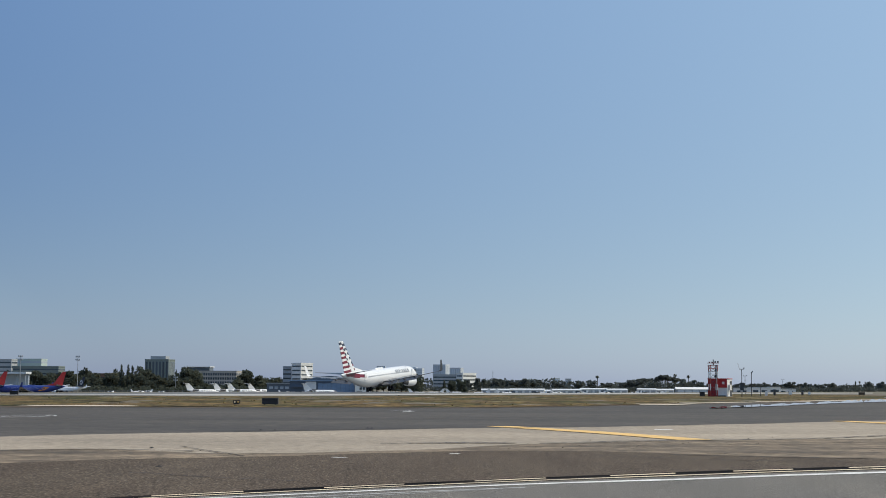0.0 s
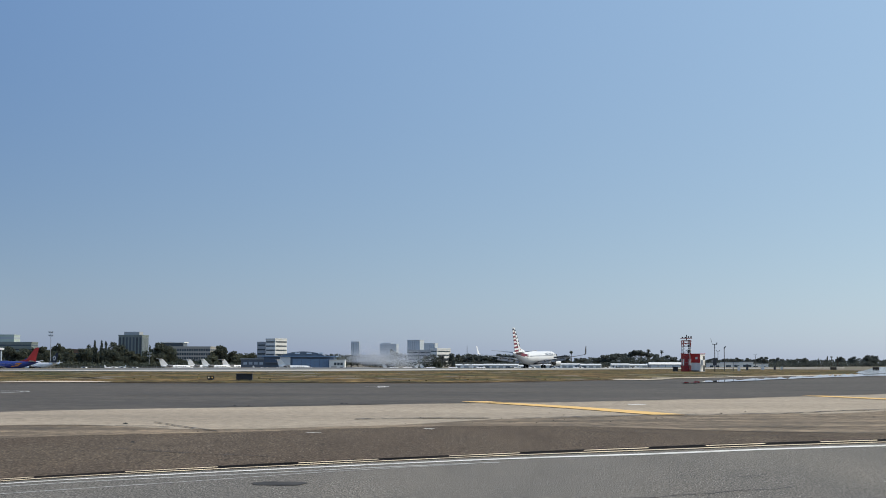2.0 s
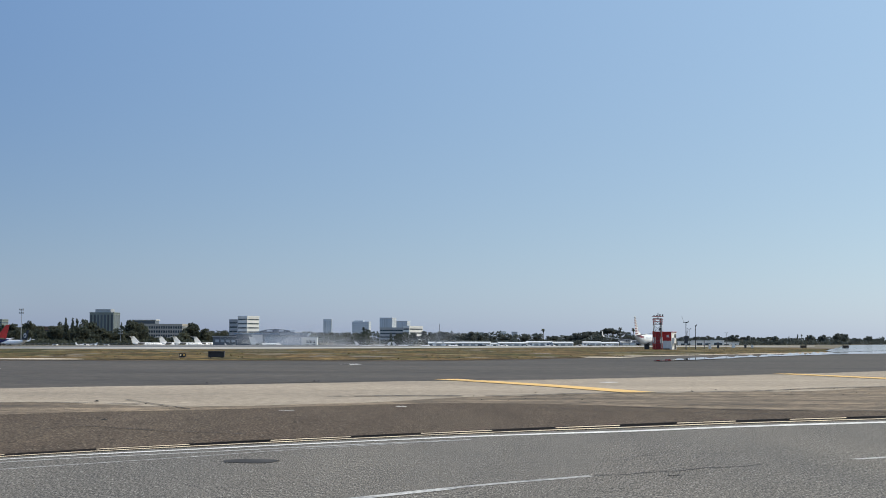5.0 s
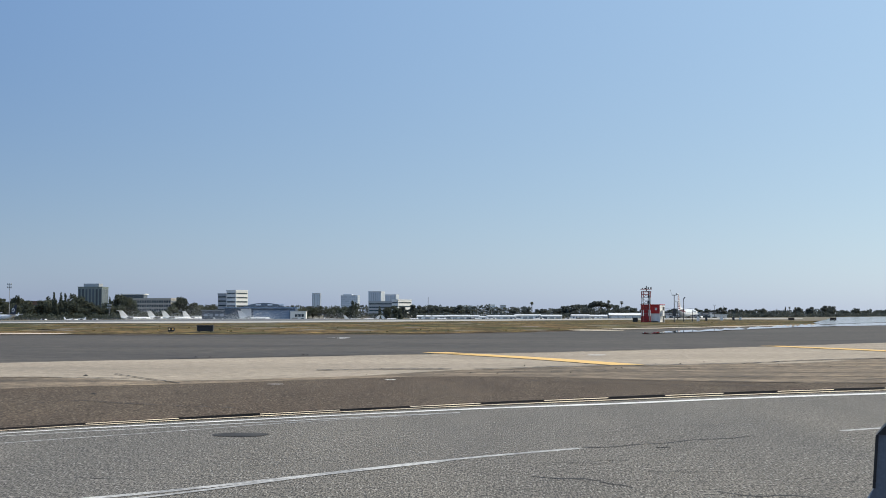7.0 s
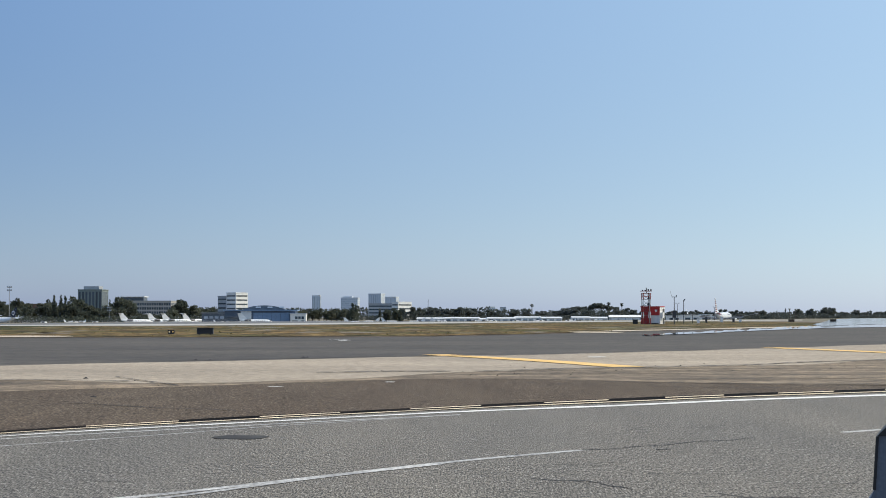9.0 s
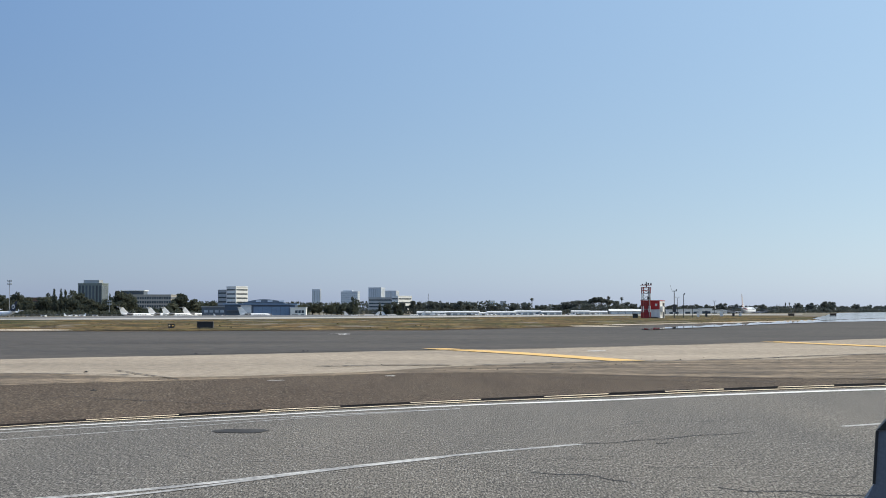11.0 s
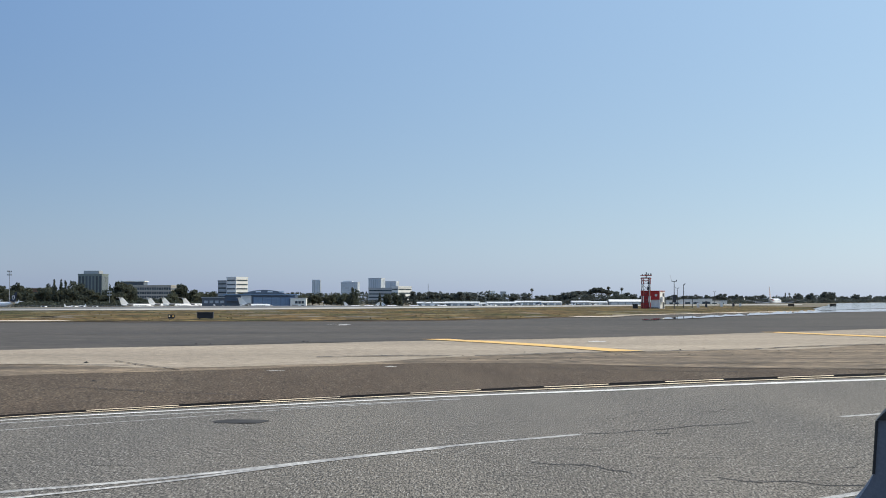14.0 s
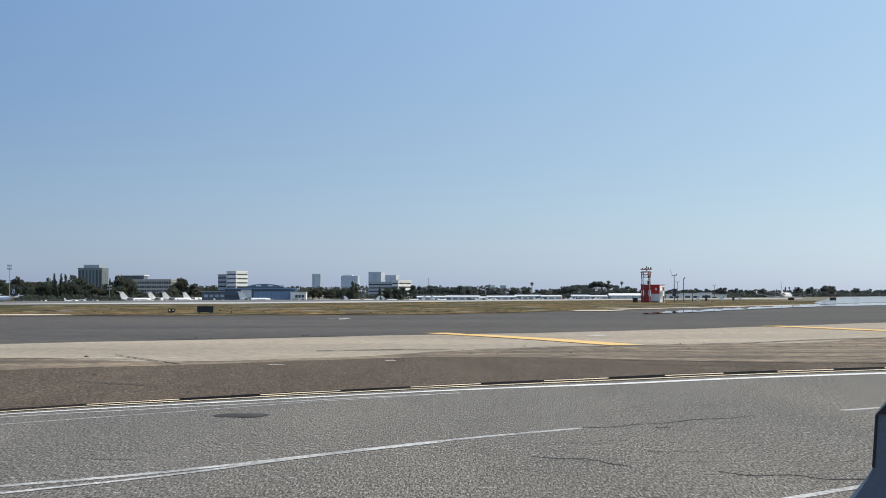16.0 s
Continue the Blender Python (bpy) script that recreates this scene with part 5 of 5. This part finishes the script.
# ---- aircraft and vehicles on the far ramp ----
def parked_airliner(label, skin, tail, b, d, turn):
    t = build_airliner("parked_airliner", label, skin, tail, "plain", at(b, d, 0.02, turn))
    t["category"] = "aeroplane"
    return t


def add_swoosh(t):
    """Orange band before the tail."""
    bm = bm_new()
    for sx in (-1, 1):
        vs = [bm.verts.new(p) for p in ((sx * 1.9, -4.6, 2.4), (sx * 1.93, -8.6, 2.9), (sx * 1.66, -11.2, 4.6), (sx * 1.80, -8.0, 4.6))]
        bm.faces.new(vs)
    part("tail_band", bm, "livery_orange", t, "orange band before the tail")


def build_bizjet(m):
    t = thing("business_jet", "white business jet with high tailplane parked on the ramp", "aeroplane", "parked business jets", m=m)
    bm = bm_new()
    loft(bm, [ring(y, r, r, z, 16) for y, r, z in ((10.0, 0.08, 1.9), (9.4, 0.5, 1.95), (8.2, 0.95, 2.1), (6.5, 1.2, 2.25), (0, 1.22, 2.25), (-4, 1.15, 2.35), (-7, 0.75, 2.65), (-9.4, 0.2, 2.95))])
    fus = part("fuselage", bm, "jet_white", t, smooth=True)
    for sx in (-1, 1):
        for i in range(6):
            part("window", box(bm_new(), (sx * 1.2 - 0.04, 4.6 - i * 1.1, 2.45), (sx * 1.2 + 0.04, 5.1 - i * 1.1, 2.8)), "plane_dark", fus)
        part("cockpit_window", rod(bm_new(), (sx * 0.4, 9.0, 2.5), (sx * 0.75, 8.0, 2.8), 0.2, n=6), "plane_dark", fus)
        bm = bm_new()
        loft(bm, [wing_section(sx * 0.9, 2.2, -2.2, 1.5, 0.12), wing_section(sx * 9.4, -2.4, -3.7, 2.0, 0.1)])
        wing = part("wing", bm, "jet_white", t)
        bm = bm_new()
        loft(bm, [wing_section(sx * 9.4, -2.4, -3.7, 2.0, 0.08), wing_section(sx * 9.8, -3.4, -4.1, 3.1, 0.08)])
        part("winglet", bm, "jet_white", wing)
        bm = bm_new()
        loft(bm, [ring(y, r, r, 3.0, 14) for y, r in ((-2.9, 0.5), (-3.2, 0.62), (-5.2, 0.6), (-6.6, 0.4))])
        e = part("engine", bm, "plane_silver", t, smooth=True)
        e.location = (sx * 1.85, 0, 0)
        bm = bm_new()
        loft(bm, [wing_section(0.0, -8.9, -10.6, 7.0, 0.1), wing_section(sx * 4.2, -10.3, -11.4, 7.15, 0.1)])
        part("tailplane", bm, "jet_white", t)
        bm = rod(bm_new(), (sx * 1.7, -0.6, 0.4), (sx * 1.5, -0.6, 1.6), 0.09)
        g = part("main_gear", bm, "steel", t)
        part("wheel", rod(bm_new(), (sx * 1.7 - 0.2, -0.6, 0.4), (sx * 1.7 + 0.2, -0.6, 0.4), 0.4, n=14), "rubber", g)
    bm = bm_new()
    loft(bm, [[(0.14, -4.6, 3.0), (-0.14, -4.6, 3.0), (-0.1, -9.6, 3.1), (0.1, -9.6, 3.1)], [(0.08, -8.6, 7.1), (-0.08, -8.6, 7.1), (-0.06, -10.9, 7.1), (0.06, -10.9, 7.1)]])
    part("fin", bm, "jet_white", t)
    g = part("nose_gear", rod(bm_new(), (0, 7.6, 0.3), (0, 7.6, 1.4), 0.07), "steel", t)
    part("wheel", rod(bm_new(), (-0.15, 7.6, 0.3), (0.15, 7.6, 0.3), 0.3, n=12), "rubber", g)
    return t


def build_light_plane(m):
    t = thing("light_aircraft", "small white propeller aeroplane parked on the ramp", "aeroplane", "parked light aircraft", m=m)
    bm = bm_new()
    loft(bm, [ring(y, r, r * 1.15, z, 14) for y, r, z in ((3.6, 0.25, 1.25), (3.3, 0.5, 1.3), (1.6, 0.62, 1.4), (-0.6, 0.6, 1.5), (-3.8, 0.2, 1.6), (-5.0, 0.1, 1.7))])
    part("fuselage", bm, "jet_white", t, smooth=True)
    part("windscreen", box(bm_new(), (-0.55, 0.2, 1.75), (0.55, 1.4, 2.2)), "glass_dark", t)
    for sx in (-1, 1):
        bm = bm_new()
        loft(bm, [wing_section(sx * 0.3, 1.2, -0.5, 2.3, 0.12), wing_section(sx * 5.6, 1.0, -0.3, 2.45, 0.1)])
        part("wing", bm, "jet_white", t)
        bm = bm_new()
        loft(bm, [wing_section(sx * 0.05, -3.9, -4.9, 1.75, 0.1), wing_section(sx * 1.8, -4.1, -4.9, 1.75, 0.1)])
        part("tailplane", bm, "jet_white", t)
        g = part("main_gear", rod(bm_new(), (sx * 1.1, 0.2, 0.25), (sx * 0.4, 0.2, 1.0), 0.05), "steel", t)
        part("wheel", rod(bm_new(), (sx * 1.1 - 0.1, 0.2, 0.25), (sx * 1.1 + 0.1, 0.2, 0.25), 0.25, n=12), "rubber", g)
    bm = bm_new()
    loft(bm, [[(0.06, -3.4, 1.7), (-0.06, -3.4, 1.7), (-0.04, -4.9, 1.7), (0.04, -4.9, 1.7)], [(0.03, -4.5, 3.3), (-0.03, -4.5, 3.3), (-0.03, -5.2, 3.3), (0.03, -5.2, 3.3)]])
    part("fin", bm, "jet_white", t)
    g = part("nose_gear", rod(bm_new(), (0, 2.8, 0.2), (0, 2.8, 1.0), 0.04), "steel", t)
    part("wheel", rod(bm_new(), (-0.08, 2.8, 0.2), (0.08, 2.8, 0.2), 0.2, n=10), "rubber", g)
    part("propeller", box(bm_new(), (-0.9, 3.62, 1.18), (0.9, 3.68, 1.32)), "dark_metal", t)
    return t


def build_vehicle(m, paint, van, word):
    t = thing("van" if van else "car", f"{word} {'van' if van else 'car'} parked on the ramp", "van" if van else "car", "parked ramp vehicles", m=m)
    h = 2.1 if van else 1.45
    bm = bm_new()
    prof = [(-2.3, 0.35), (2.3, 0.35), (2.3, 0.8), (1.5, 0.98), (0.9, h), (-2.1, h), (-2.3, 0.9)] if van else [(-2.2, 0.3), (2.2, 0.3), (2.2, 0.75), (1.2, 0.92), (0.5, h), (-1.2, h), (-2.0, 0.95), (-2.2, 0.7)]
    loft(bm, [[(x, -0.88, z) for x, z in prof], [(x, 0.88, z) for x, z in prof]])
    part("body", bm, paint, t)
    for sy in (-1, 1):
        part("window", box(bm_new(), (-1.1, sy * 0.89 - 0.02, h * 0.66), (0.45, sy * 0.89 + 0.02, h * 0.92)), "glass_dark", t)
        for x in (-1.4, 1.4):
            part("wheel", rod(bm_new(), (x, sy * 0.7, 0.33), (x, sy * 0.93, 0.33), 0.33, n=14), "rubber", t)
    return t


def build_ramp():
    t = parked_airliner("blue airliner with red and orange tail parked at terminal", "livery_blue", "livery_red", -327, 760, 82)
    add_swoosh(t)
    t = parked_airliner("blue airliner with red tail parked at terminal", "livery_blue", "livery_red", -367, 765, 80)
    add_swoosh(t)
    t = parked_airliner("white airliner with dark navy tail and pale tail emblem", "jet_white", "livery_navy", -303, 925, 62)
    t.scale = (0.86, 0.86, 0.86)
    for sx in (-1, 1):  # pale emblem, a plain oval with a dark middle
        for y, z, ry, rz, mat, lift in ((-15.6, 8.6, 1.5, 1.7, "window_grey", 0.20), (-15.5, 8.4, 0.7, 0.9, "livery_navy", 0.24)):
            bm = bm_new()
            loft(bm, [[(sx * (lift + dx), y + ry * math.cos(a * 0.5236) - 0.35 * (1 if a in (2, 3, 4) else 0), z + rz * math.sin(a * 0.5236)) for a in range(12)] for dx in (0.0, 0.02)])
            part("emblem", bm, mat, t, "pale painted oval emblem" if mat != "livery_navy" else "dark middle of the emblem")
    first = build_bizjet(at(-208, 865, 0.02, -62))
    for b, d, turn in ((-190, 930, -58), (-180, 915, -62), (-167, 960, -55), (-127, 860, -88), (-61, 1010, -80), (-49, 1040, 100), (-36, 1060, -95), (-18, 1050, 85), (-2, 1060, -85)):
        ob = copy_thing(first, at(b, d, 0.02, turn))
        if d > 1000:
            ob.scale = (0.62, 0.62, 0.62)
    # a jet seen tail-on near the taxi lane
    first = build_light_plane(at(-142, 800, 0.02, 60))
    for b, d, turn in ((-81, 900, 10), (22, 1080, 80), (34, 1080, -70), (50, 1090, 70), (66, 1090, -80), (86, 1100, 75), (-252, 900, -70), (-247, 905, 60), (-150, 850, -80), (103, 1090, 60)):
        copy_thing(first, at(b, d, 0.02, turn))
    rnd = random.Random(8)
    cars = {}
    for b, d, paint, van in ((-282, 880, "car_white", False), (-276, 900, "car_silver", False), (-271, 890, "car_white", True), (-262, 905, "car_dark", False), (-256, 880, "car_white", False), (-245, 900, "car_white", True),
                             (-241, 900, "car_white", False), (-236, 905, "car_white", True), (-228, 890, "car_white", False), (-224, 900, "car_silver", False), (-216, 905, "car_white", False), (-160, 900, "car_dark", False),
                             (-154, 905, "car_white", False), (-133, 880, "car_dark", True), (-91, 890, "car_white", False), (20, 1075, "car_dark", True), (45, 1085, "car_dark", False), (93, 1090, "car_dark", True), (196, 900, "car_white", True), (213, 880, "car_white", True), (221, 870, "car_dark", False), (229, 890, "car_white", False)):
        key = (paint, van)
        m = at(b, d, 0.02, rnd.uniform(-25, 25))
        if key in cars:
            copy_thing(cars[key], m)
        else:
            cars[key] = build_vehicle(m, paint, van, {"car_white": "white", "car_dark": "dark", "car_silver": "silver"}[paint])


build_ramp()


# ---- masts, poles, signs ----
def build_light_mast(b, d, h):
    t = thing("light_mast", "tall grey ramp floodlight mast", "light mast", "ramp light masts", m=at(b, d))
    part("pole", rod(bm_new(), (0, 0, -0.3), (0, 0, h), 0.28, 0.14), "steel", t)
    part("crossarm", box(bm_new(), (-1.4, -0.2, h - 2.2), (1.4, 0.2, h - 1.9)), "steel", t)
    part("crossarm", box(bm_new(), (-1.4, -0.2, h - 0.2), (1.4, 0.2, h + 0.1)), "steel", t)
    for z in (h - 1.9, h + 0.1):
        for x in (-1.1, 0, 1.1):
            part("floodlight", box(bm_new(), (x - 0.35, -0.5, z), (x + 0.35, 0.1, z + 0.8)), "office_grey", t)
    return t


def build_pole(name, label, x, y, h, top, r=0.06):
    t = thing(name, label, "pole", m=pose(x, y, ground_z(x, y) + 0.01))
    part("post", rod(bm_new(), (0, 0, -0.1), (0, 0, h), r, r * 0.7), "dark_metal", t)
    if top == "vane":
        part("crossarm", box(bm_new(), (-0.3, -0.04, h - 0.05), (0.3, 0.04, h + 0.03)), "dark_metal", t)
        part("cup", rod(bm_new(), (0.28, 0, h + 0.03), (0.28, 0, h + 0.2), 0.06), "dark_metal", t)
        part("whip", rod(bm_new(), (-0.28, 0, h), (-0.5, 0, h + 0.75), 0.02, n=5), "steel", t)
        part("box", box(bm_new(), (-0.22, -0.15, 0.8), (0.22, 0.15, 1.7)), "dark_metal", t)
    elif top == "lamp":
        part("lamp_head", rod(bm_new(), (0, 0, h), (0.22, 0, h + 0.25), 0.09, 0.05), "dark_metal", t)
    elif top == "tee":
        part("crossarm", box(bm_new(), (-0.35, -0.03, h - 0.03), (0.35, 0.03, h + 0.03)), "steel", t)
        for sx in (-0.3, 0.3):
            part("lamp_head", rod(bm_new(), (sx, 0, h + 0.03), (sx, 0, h + 0.2), 0.07), "steel", t)
    return t


def build_sign(x, y, w, h, face, label, turn=0.0, name="airfield_sign"):
    t = thing(name, label, "sign", m=pose(x, y, ground_z(x, y) + 0.01, 0, 0, turn))
    part("panel", box(bm_new(), (-w / 2, -0.09, 0.06), (w / 2, 0.09, h)), face, t)
    part("frame", box(bm_new(), (-w / 2 - 0.05, -0.14, h), (w / 2 + 0.05, 0.11, h + 0.045)), "dark_metal", t)
    for sx in (-1, 1):
        part("leg", box(bm_new(), (sx * w * 0.38 - 0.03, -0.04, -0.05), (sx * w * 0.38 + 0.03, 0.04, 0.06)), "dark_metal", t)
        part("frame", box(bm_new(), (sx * (w / 2 + 0.015) - 0.015, -0.11, 0.06), (sx * (w / 2 + 0.015) + 0.015, 0.11, h)), "dark_metal", t)
    return t


def build_field_items():
    build_light_mast(-295, 930, 23.5)
    build_light_mast(-335, 930, 23.5)
    build_light_mast(-227, 1010, 11)
    build_pole("antenna_mast", "thin tall grey antenna mast beyond the ramp", -13.0, 1300, 19.5, "none", 0.24)
    build_pole("weather_mast", "slender dark wind-sensor mast in the grass", 29.2, 185.5, 3.45, "vane")
    build_pole("lamp_pole", "slender dark lamp pole in the grass", 32.6, 199, 3.1, "lamp")
    build_pole("obstruction_pole", "thin grey twin-headed light pole", 45.0, 282, 3.4, "tee", 0.05)
    build_pole("obstruction_pole", "thin grey twin-headed light pole", 66.5, 360, 3.2, "tee", 0.06)
    build_pole("marker_post", "short dark marker post", 34.8, 205, 1.6, "none", 0.05)
    build_sign(-12.73, 78.8, 0.80, 0.35, "sign_face", "dark back of a low airfield sign in the grass")
    t = thing("runway_light", "twin amber and white guard light on short stand", "light", m=pose(-15.0, 81.2, 0.01))
    part("stand", box(bm_new(), (-0.15, -0.06, -0.02), (0.15, 0.06, 0.06)), "dark_metal", t)
    for x, mat in ((-0.09, "lens_white"), (0.10, "lens_amber")):
        h = part("lamp_housing", box(bm_new(), (x - 0.085, -0.05, 0.06), (x + 0.085, 0.08, 0.24)), "black", t)
        part("lens", rod(bm_new(), (x, -0.07, 0.15), (x, -0.05, 0.15), 0.045, n=12), mat, h)
    build_sign(-58.6, 173, 0.95, 0.62, "black", "black back of an airfield sign at the runway edge")
    build_sign(59.0, 249, 0.95, 0.45, "timber", "dark brown airfield sign among the grass")
    build_sign(72.2, 272, 1.1, 0.42, "timber", "low dark brown sign on legs beside wet taxiway")
    for x, y, w, h, mat in ((37.5, 216, 0.35, 0.7, "white_paint"), (47.2, 249, 0.5, 0.9, "white_paint"), (49.8, 252, 0.35, 0.6, "dark_metal"), (53.0, 262, 0.35, 0.5, "white_paint"), (41.2, 230, 0.3, 0.9, "dark_metal")):
        t = thing("utility_cabinet", "small utility cabinet standing in dry grass", "utility box", "field cabinets", m=pose(x, y, ground_z(x, y) + 0.01))
        part("body", box(bm_new(), (-w / 2, -0.15, 0), (w / 2, 0.15, h)), mat, t)
        part("lid", box(bm_new(), (-w / 2 - 0.02, -0.17, h), (w / 2 + 0.02, 0.17, h + 0.04)), "steel", t)
    # ramp fence
    f = thing("fence", "long grey chain-link fence along the ramp", "fence", m=pose(0, 0, 0))
    bm = bm_new()
    z0 = ground_z(-220, 968)
    for z in (0.3, 0.9, 1.5, 2.1, 2.4):
        box(bm, (-360, 968, z0 + z), (-85, 968.05, z0 + z + 0.09))
    part("rail", bm, "fence_wire", f)
    me = None
    for i in range(90):
        if me is None:
            ob = part("post", rod(bm_new(), (0, 0, -0.2), (0, 0, 2.5), 0.07, n=6), "steel", f)
            me = ob.data
        else:
            ob = new("post", me)
            ob.parent = f
        ob.location = (-360 + 275 * i / 89, 967.95, z0)


build_field_items()


# ---- grass ----
def build_grass():
    rnd = random.Random(12)
    bm = bm_new()
    for _ in range(260):
        b = rnd.uniform(-330, 245)
        near = np.interp(b, [-330, 0, 80, 135, 200, 245], [72, 77, 89, 102, 121, 142])
        far = np.interp(b, [-330, -200, -110, 0, 80, 135, 190, 245], [142, 144, 158, 190, 225, 258, 272, 176])
        d = near + (far - near) * rnd.random() ** 1.4
        if noise.noise((b * d / 1000 * 0.09, d * 0.05, 3)) < -0.12:
            continue
        x = b * d / 1000
        h = rnd.uniform(0.03, 0.10) * (1 + 0.8 * max(0, noise.noise((x * 0.2, d * 0.1, 8))))
        for k in range(3):
            a = rnd.uniform(0, 3.14)
            w = rnd.uniform(0.03, 0.09)
            ox, oy = rnd.uniform(-0.12, 0.12), rnd.uniform(-0.2, 0.2)
            bm.faces.new([bm.verts.new(p) for p in ((x + ox - w * math.cos(a), d + oy - w * math.sin(a), 0.01), (x + ox + w * math.cos(a), d + oy + w * math.sin(a), 0.01), (x + ox + rnd.uniform(-0.06, 0.06), d + oy, h))])
    for v in bm.verts:
        v.co.z += ground_z(v.co.x, v.co.y)
    tagged(part("grass_tufts", bm, "grass_blade"), "dry straw-coloured grass tufts", "grass", kind="stuff")


build_grass()

# ---- tyre smoke ----
SMOKE = []


def build_smoke():
    """Puffs of tyre smoke: each a loose cloud of fine white flecks."""
    rnd = random.Random(31)
    for i in range(14):
        t = tagged(new("smoke_puff"), "thin white puff of tyre smoke", "smoke", "tyre smoke puffs")
        r = rnd.uniform(2.2, 4.0)
        n = 44000
        gen = np.random.RandomState(40 + i)
        c = gen.normal(0, r, (n, 1, 3)) * np.array([1.0, 1.0, 0.62])
        c[:, :, 2] = np.abs(c[:, :, 2])
        pts = (c + gen.normal(0, 0.0125, (n, 3, 3))).reshape(-1, 3)
        me = bpy.data.meshes.new("fleck_cloud")
        me.from_pydata(pts.tolist(), [], np.arange(3 * n).reshape(-1, 3).tolist())
        me.materials.append(M["smoke"])
        ob = new("fleck_cloud", me)
        ob.parent = t
        ob["kind"] = "stuff"
        SMOKE.append((t, rnd.uniform(0, 1), rnd.uniform(-1, 1), rnd.uniform(0.3, 1)))


build_smoke()


# ---- what moves ----
def motions():
    """The airliner touches down and rolls out; its tyre smoke stays behind, rises and spreads."""
    d = Vector((math.sin(radians(HEADING)), math.cos(radians(HEADING))))
    start = Vector((-13.75, 385.0)) + d * 19.0
    rows = []
    for t, s, pitch in ((0, -60.5, 4.0), (0.25, -45, 4.0), (0.5, -29.5, 3.5), (1, 0, 2.5), (2, 58, 1.0), (3, 116, 0), (4.2, 178, 0), (6.5, 287, 0), (7.5, 327, 0), (9, 384, 0),
                        (12, 479, 0), (13.5, 519, 0), (16, 569, 0)):
        p = start + d * s
        z = ground_z(p.x, p.y) + 0.06 + (0.3 if t == 0 else 0.15 if t == 0.25 else 0.06 if t == 0.5 else 0.0)
        bank = {0: -2.2, 0.25: -1.5, 0.5: -0.8}.get(t, 0.0)
        rows.append((t, pose(p.x, p.y, z, 0, 0, -HEADING + 1.2) @ pose(0, 0, 0, pitch, bank, 0)))
    walk(liner, rows)
    for sp, y0, z0 in SPOILERS:  # the spoilers rise once the wheels are down
        walk(sp, [(t, pose(0, y0, z0, a, 0, 0)) for t, a in ((0, 0), (0.4, 0), (1.0, -20), (2.0, -24), (16, -24))])
    for ob, u, v, w in SMOKE:
        # born where the wheels touch, then left behind
        born = 0.12 + 0.35 * u
        s0 = -48 + 25 * u
        p0 = start + d * s0
        g = ground_z(p0.x, p0.y)
        rows = [(0, pose(p0.x, p0.y, g - 14)), (max(0.05, born - 0.1), pose(p0.x, p0.y, g - 12)), (born + 0.15, pose(p0.x, p0.y, g - 0.5))]
        for age in (1.2, 2.6, 4.5, 7.0, 10.0, 15.0):
            k = age ** 0.9
            rows.append((min(16.0, born + age), pose(p0.x - 2.2 * age + 2.6 * v * k + (9 * v * (age - 3) if age > 3 else 0), p0.y + 3.0 * v * k - 5 * (u - 0.5) * k, g - 0.5 + (1.4 * w * k if age < 3 else 3.2 * w - 1.0 * (age - 3)), 0, 0, 12 * v * age)))
        walk(ob, rows)


motions()
